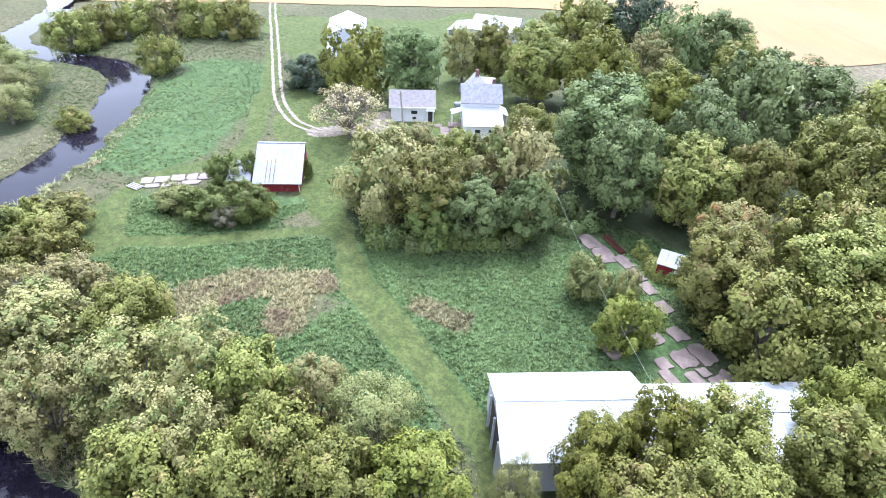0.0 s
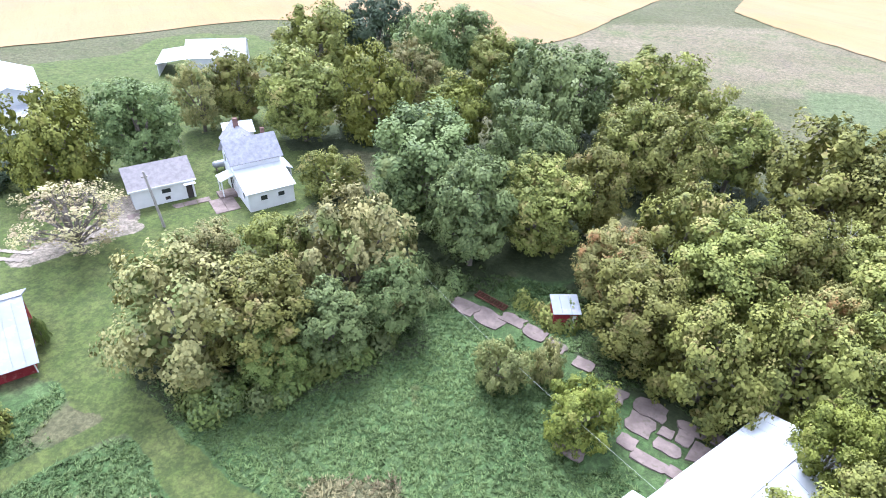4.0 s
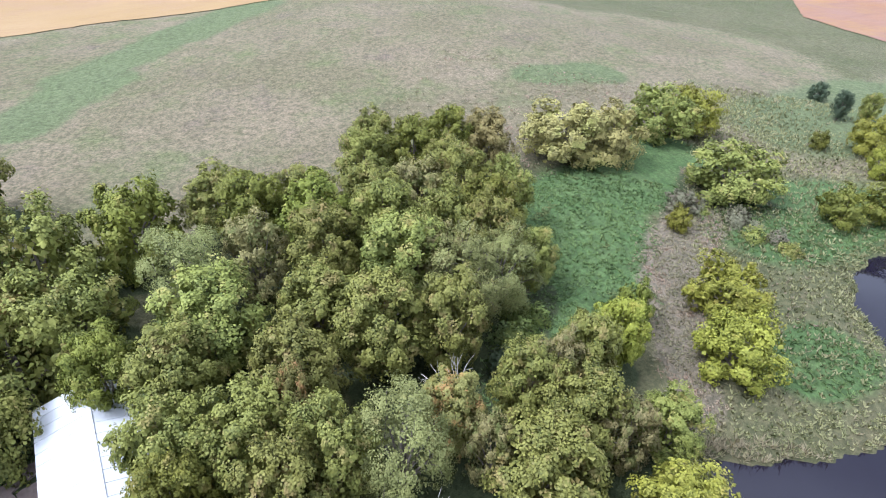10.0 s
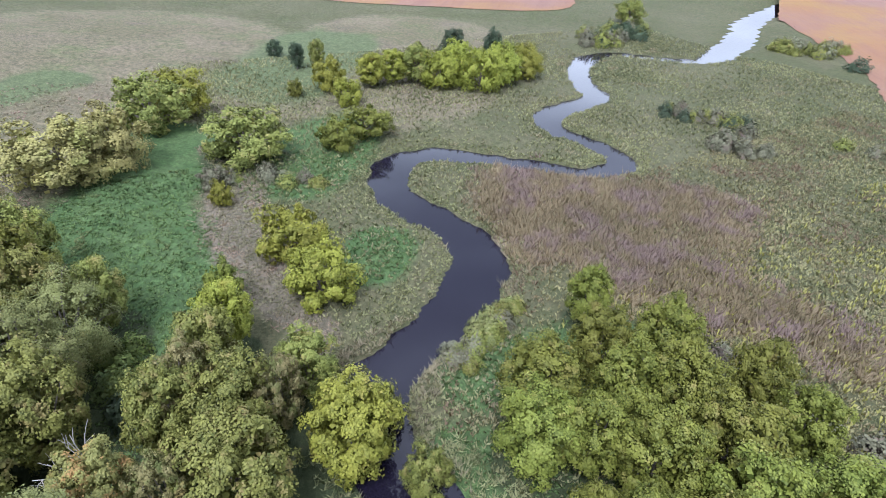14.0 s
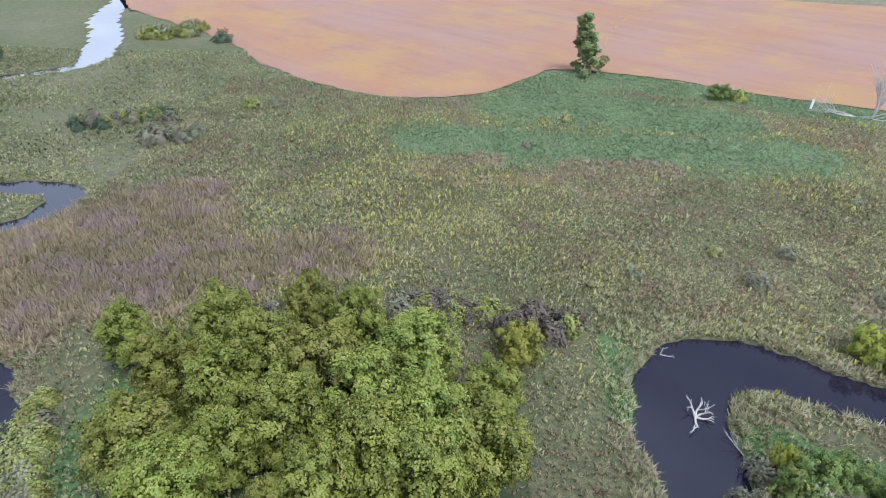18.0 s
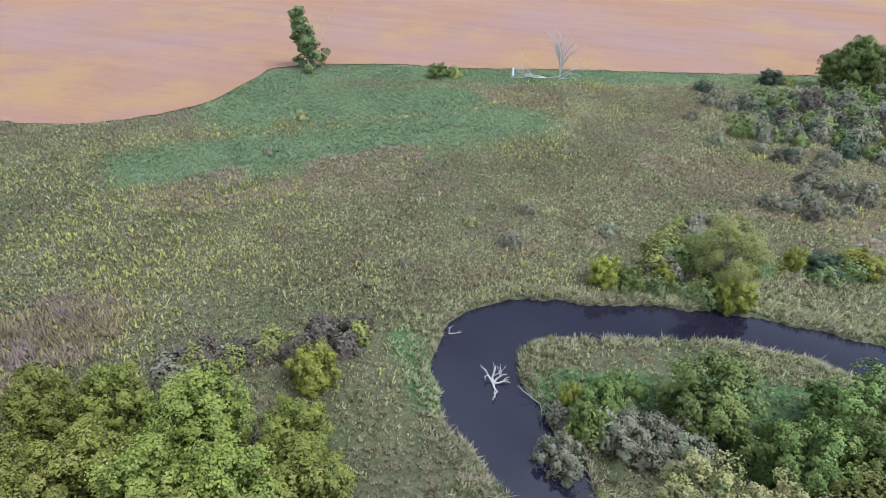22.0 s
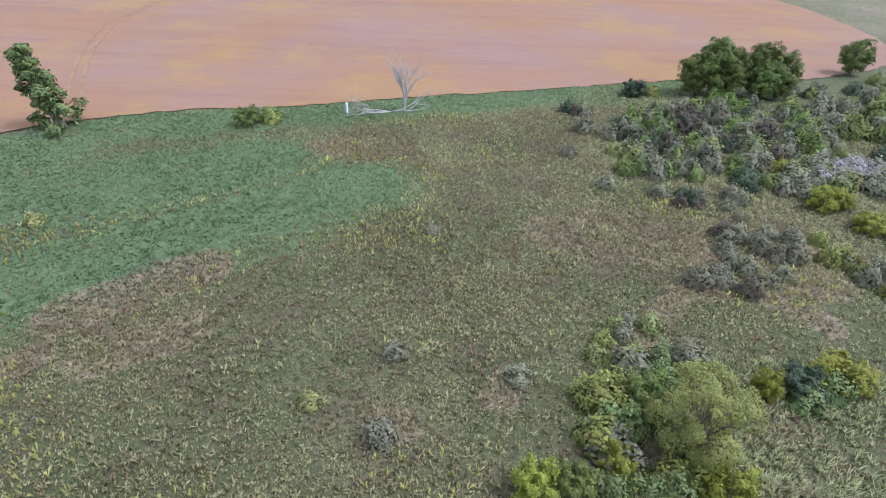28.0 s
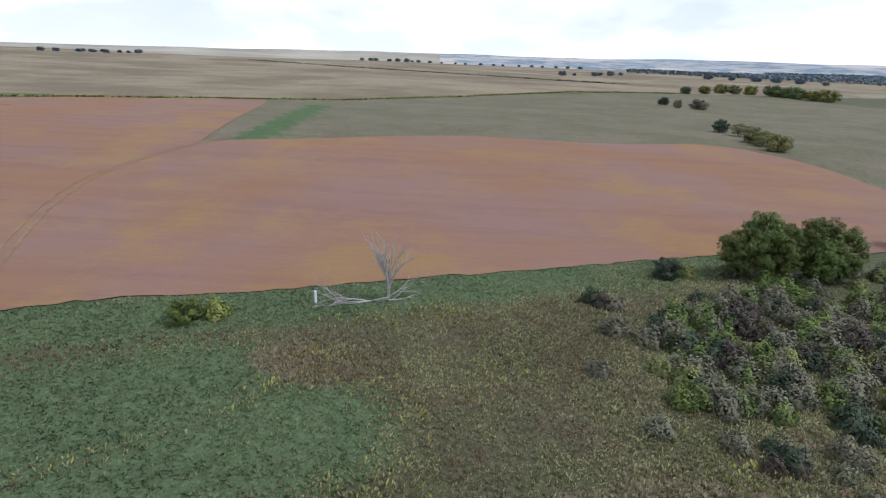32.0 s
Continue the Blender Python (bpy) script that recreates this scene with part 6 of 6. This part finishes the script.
def tufts(name, label, mat, x, y, blades, low, high, width, lean=0.45, leaf=0.35):
    """Tufts standing on the ground at the given places, all in one mesh. Blades of a tuft share their foot; leaf: how far up each is broadest."""
    k = len(x)
    z = height(x, y) - 0.04
    n = k * blades
    tall = np.repeat(rng.uniform(low, high, k), blades) * rng.uniform(0.55, 1.1, n)
    a = rng.uniform(0, 2 * np.pi, n)
    wide = width * rng.uniform(0.6, 1.4, n)
    lx, ly = rng.normal(0, lean, n) * tall, rng.normal(0, lean, n) * tall
    tip = np.stack([np.repeat(x, blades) + lx, np.repeat(y, blades) + ly, np.repeat(z, blades) + tall], 1)
    foot = np.stack([x, y, z], 1)
    base = np.repeat(foot, blades, axis=0)
    side = np.stack([np.cos(a) * wide, np.sin(a) * wide, np.zeros(n)], 1)
    mid = base * (1 - leaf) + tip * leaf
    co = np.concatenate([foot, mid - side, mid + side, tip])
    i = np.arange(n)
    own = np.repeat(np.arange(k), blades)
    faces = np.concatenate([np.stack([own, k + i, k + n + i], 1), np.stack([k + i, k + 2 * n + i, k + n + i], 1)])
    edge = co[faces]
    down = np.cross(edge[:, 1] - edge[:, 0], edge[:, 2] - edge[:, 0])[:, 2] < 0
    faces[down] = faces[down][:, ::-1]
    up = np.stack([lx * 0.6, ly * 0.6, tall], 1) / (tall[:, None] + 1e-6) + rng.normal(0, 0.25, (n, 3))
    me = sheet(name, co, faces, True, np.concatenate([np.tile((0.0, 0.0, 1.0), (k, 1)), up, up, up]))
    me.materials.append(grasses[mat])
    return tagged(new(name, me), label, "grass", kind="stuff")


BUILT = [(7, 14, 6), (12, 23, 6), (-44, 43, 6), (-36, 47, 7), (-39, 17, 5), (-0.5, 36.5, 1.6), (6.5, 28, 3.6), (3, 25, 1.5), (-8, 36.8, 2), (-5, 35, 1.6), (-2, 34, 1.4), (1, 32.5, 1.4), (-46.5, 7.5, 3.2), (-46, 11, 2)]


def scatter(n, x0, x1, y0, y1, keep):
    x, y = rng.uniform(x0, x1, n), rng.uniform(y0, y1, n)
    ok = keep(x, y) & (bank_distance(x, y) > 0.15)
    for cx, cy, r in BUILT:
        ok &= np.hypot(x - cx, y - cy) > r
    return x[ok], y[ok]


def off_track(x, y):
    return (zone(x, y, MOWN, 0.14) < 0.3) & (zone(x, y, DIRT, 0.3) < 0.2)


def in_meadow(x, y):
    return off_track(x, y) & (-x * 0.62 - y * 0.78 > 1) & short_of_field(x, y) & (zone(x, y, LUSH) < rng.uniform(0.2, 1, len(x))) & (zone(x, y, FOOT, 0.6) < rng.uniform(0.1, 0.9, len(x)))


x, y = scatter(190000, -130, 40, -116, -10, lambda x, y: in_meadow(x, y) & (rng.uniform(0, 1, len(x)) < 0.6 + 0.35 * rolls(x, y, 5)))
tufts("meadow_grass", "tall olive and tan meadow grass", "meadow", x, y, 4, 0.2, 0.52, 0.058, 0.4, 0.7)
x, y = scatter(80000, 5, 110, -135, -12, lambda x, y: off_track(x, y) & short_of_field(x, y) & (rng.uniform(0, 1, len(x)) < 0.5 + 0.45 * rolls(x, y, 6)))
tufts("meadow_grass", "rank pale bottomland grass beside the creek", "bank", x, y, 4, 0.25, 0.55, 0.075, 0.45, 0.6)
x, y = scatter(90000, -70, 72, -92, 14, lambda x, y: (bank_distance(x, y) < 2.4 + 1.2 * rolls(x, y, 4)) & (bank_distance(x, y) > 0.1))
near = (x > -58) & (x < 22)
tufts("bank_grass", "pale arching grass along the creek banks", "bank", x[near], y[near], 11, 0.3, 0.7, 0.038, 0.6)
tufts("bank_grass", "short pale grass along the far creek banks", "bank", x[~near], y[~near], 11, 0.14, 0.32, 0.038, 0.7)
x, y = scatter(16000, -92, -52, -40, -14, lambda x, y: (bank_distance(x, y) < 14) & (bank_distance(x, y) > 1.2) & (rng.uniform(0, 1, len(x)) < 0.55 + 0.4 * rolls(x, y, 4)))
tufts("bank_grass", "tall pale grass in the marsh by the creek", "bank", x, y, 9, 0.35, 0.8, 0.042, 0.5)
x, y = scatter(30000, 2, 52, -66, -33, lambda x, y: zone(x, y, REED, 0.8) > rng.uniform(0.05, 1.6, len(x)))
tufts("reeds", "brown and purplish reed canary grass", "reed", x, y, 8, 0.6, 1.3, 0.045, 0.4)
x, y = scatter(45000, -96, 1, -100, -28, lambda x, y: zone(x, y, REED) > rng.uniform(0.05, 1, len(x)))
tufts("reeds", "reddish brown dry marsh weeds", "rust", x, y, 6, 0.25, 0.6, 0.05, 0.5)
x, y = scatter(60000, -46, 14, -3, 42, lambda x, y: off_track(x, y) & (zone(x, y, LUSH) > rng.uniform(0.0, 0.7, len(x))) & (zone(x, y, BROWN) < rng.uniform(0.05, 0.6, len(x))))
tufts("green_weeds", "thick green weeds in the yard", "weed", x, y, 7, 0.12, 0.3, 0.05, 0.9)
x, y = scatter(52000, -140, 12, -125, -68, lambda x, y: short_of_field(x, y) & (zone(x, y, FOOT) > rng.uniform(0.05, 0.9, len(x))))
tufts("green_weeds", "green weeds at the foot of the field", "pale_weed", x, y, 5, 0.15, 0.4, 0.06, 0.7)
x, y = scatter(26000, -50, 66, -36, 6, lambda x, y: off_track(x, y) & (zone(x, y, BROWN) < 0.3) & (zone(x, y, LUSH) > rng.uniform(0.05, 0.9, len(x))))
tufts("green_weeds", "green weeds on the low ground", "weed", x, y, 7, 0.15, 0.4, 0.06, 0.8)
x, y = scatter(30000, -110, -46, 0, 60, lambda x, y: off_track(x, y) & (rng.uniform(0, 1, len(x)) < 0.5 + 0.4 * rolls(x, y, 6)))
tufts("pasture_grass", "long green pasture grass beside the lane", "weed", x, y, 6, 0.12, 0.3, 0.06, 0.9)
x, y = scatter(9000, 40, 100, -24, 30, lambda x, y: off_track(x, y) & (rng.uniform(0, 1, len(x)) < 0.3 + 0.4 * rolls(x, y, 5)) & (zone(x, y, LUSH) < 0.5))
tufts("hill_grass", "dry brown hill grass", "dry", x, y, 5, 0.15, 0.35, 0.06, 0.8)
x, y = scatter(26000, -84, 22, -98, -30, lambda x, y: in_meadow(x, y) & (rolls(x, y, 3.3) + rolls(x, y, 9) + rolls(x + 40, y, 17) > rng.uniform(-0.6, 2.6, len(x))))
tufts("goldenrod", "yellow goldenrod flower heads in the meadow", "gold", x, y, 3, 0.45, 0.8, 0.07, 0.25, 0.85)
x, y = scatter(40000, -110, 30, -100, -20, lambda x, y: in_meadow(x, y) & (rolls(x + 5, y, 4.1) + rolls(x - 20, y, 11) > rng.uniform(0.0, 1.8, len(x))))
tufts("meadow_grass", "pale seeding grass heads in the meadow", "meadow", x, y, 4, 0.35, 0.7, 0.07, 0.3, 0.75)
x, y = scatter(15000, -34, -6, -4, 20, lambda x, y: off_track(x, y) & (zone(x, y, BROWN) > rng.uniform(0.1, 0.8, len(x))))
tufts("dry_grass", "dry tan grass and brush below the track", "meadow", x, y, 6, 0.2, 0.45, 0.05, 0.7)
x, y = scatter(9000, 30, 72, -20, -5, lambda x, y: zone(x, y, TRAIL, 0.6) > rng.uniform(0.05, 0.9, len(x)))
tufts("trail_grass", "thin dry brown grass on the old track", "dry", x, y, 6, 0.12, 0.3, 0.045, 0.8)
x, y = scatter(26000, -62, 30, -42, -10, lambda x, y: (bank_distance(x, y) < 1.6 + 1.0 * rolls(x, y, 3)) & (bank_distance(x, y) > 0.1) & (rolls(x + 11, y, 2.1) > rng.uniform(-1, 0.6, len(x))))
tufts("bank_grass", "straw-coloured grass on the rims of the creek banks", "straw", x, y, 9, 0.35, 0.8, 0.035, 0.55)
x, y = scatter(90000, -104, 8, -102, -30, in_meadow)
tufts("meadow_grass", "short olive grass between the taller meadow plants", "meadow", x, y, 4, 0.12, 0.32, 0.045, 0.6, 0.6)
x, y = scatter(26000, -136, -78, -84, -24, lambda x, y: short_of_field(x, y) & (bank_distance(x, y) > 2) & (rng.uniform(0, 1, len(x)) < 0.5 + 0.4 * rolls(x, y, 4)))
tufts("bank_grass", "pale tan grass between the marsh shrubs", "bank", x, y, 6, 0.2, 0.45, 0.05, 0.5)
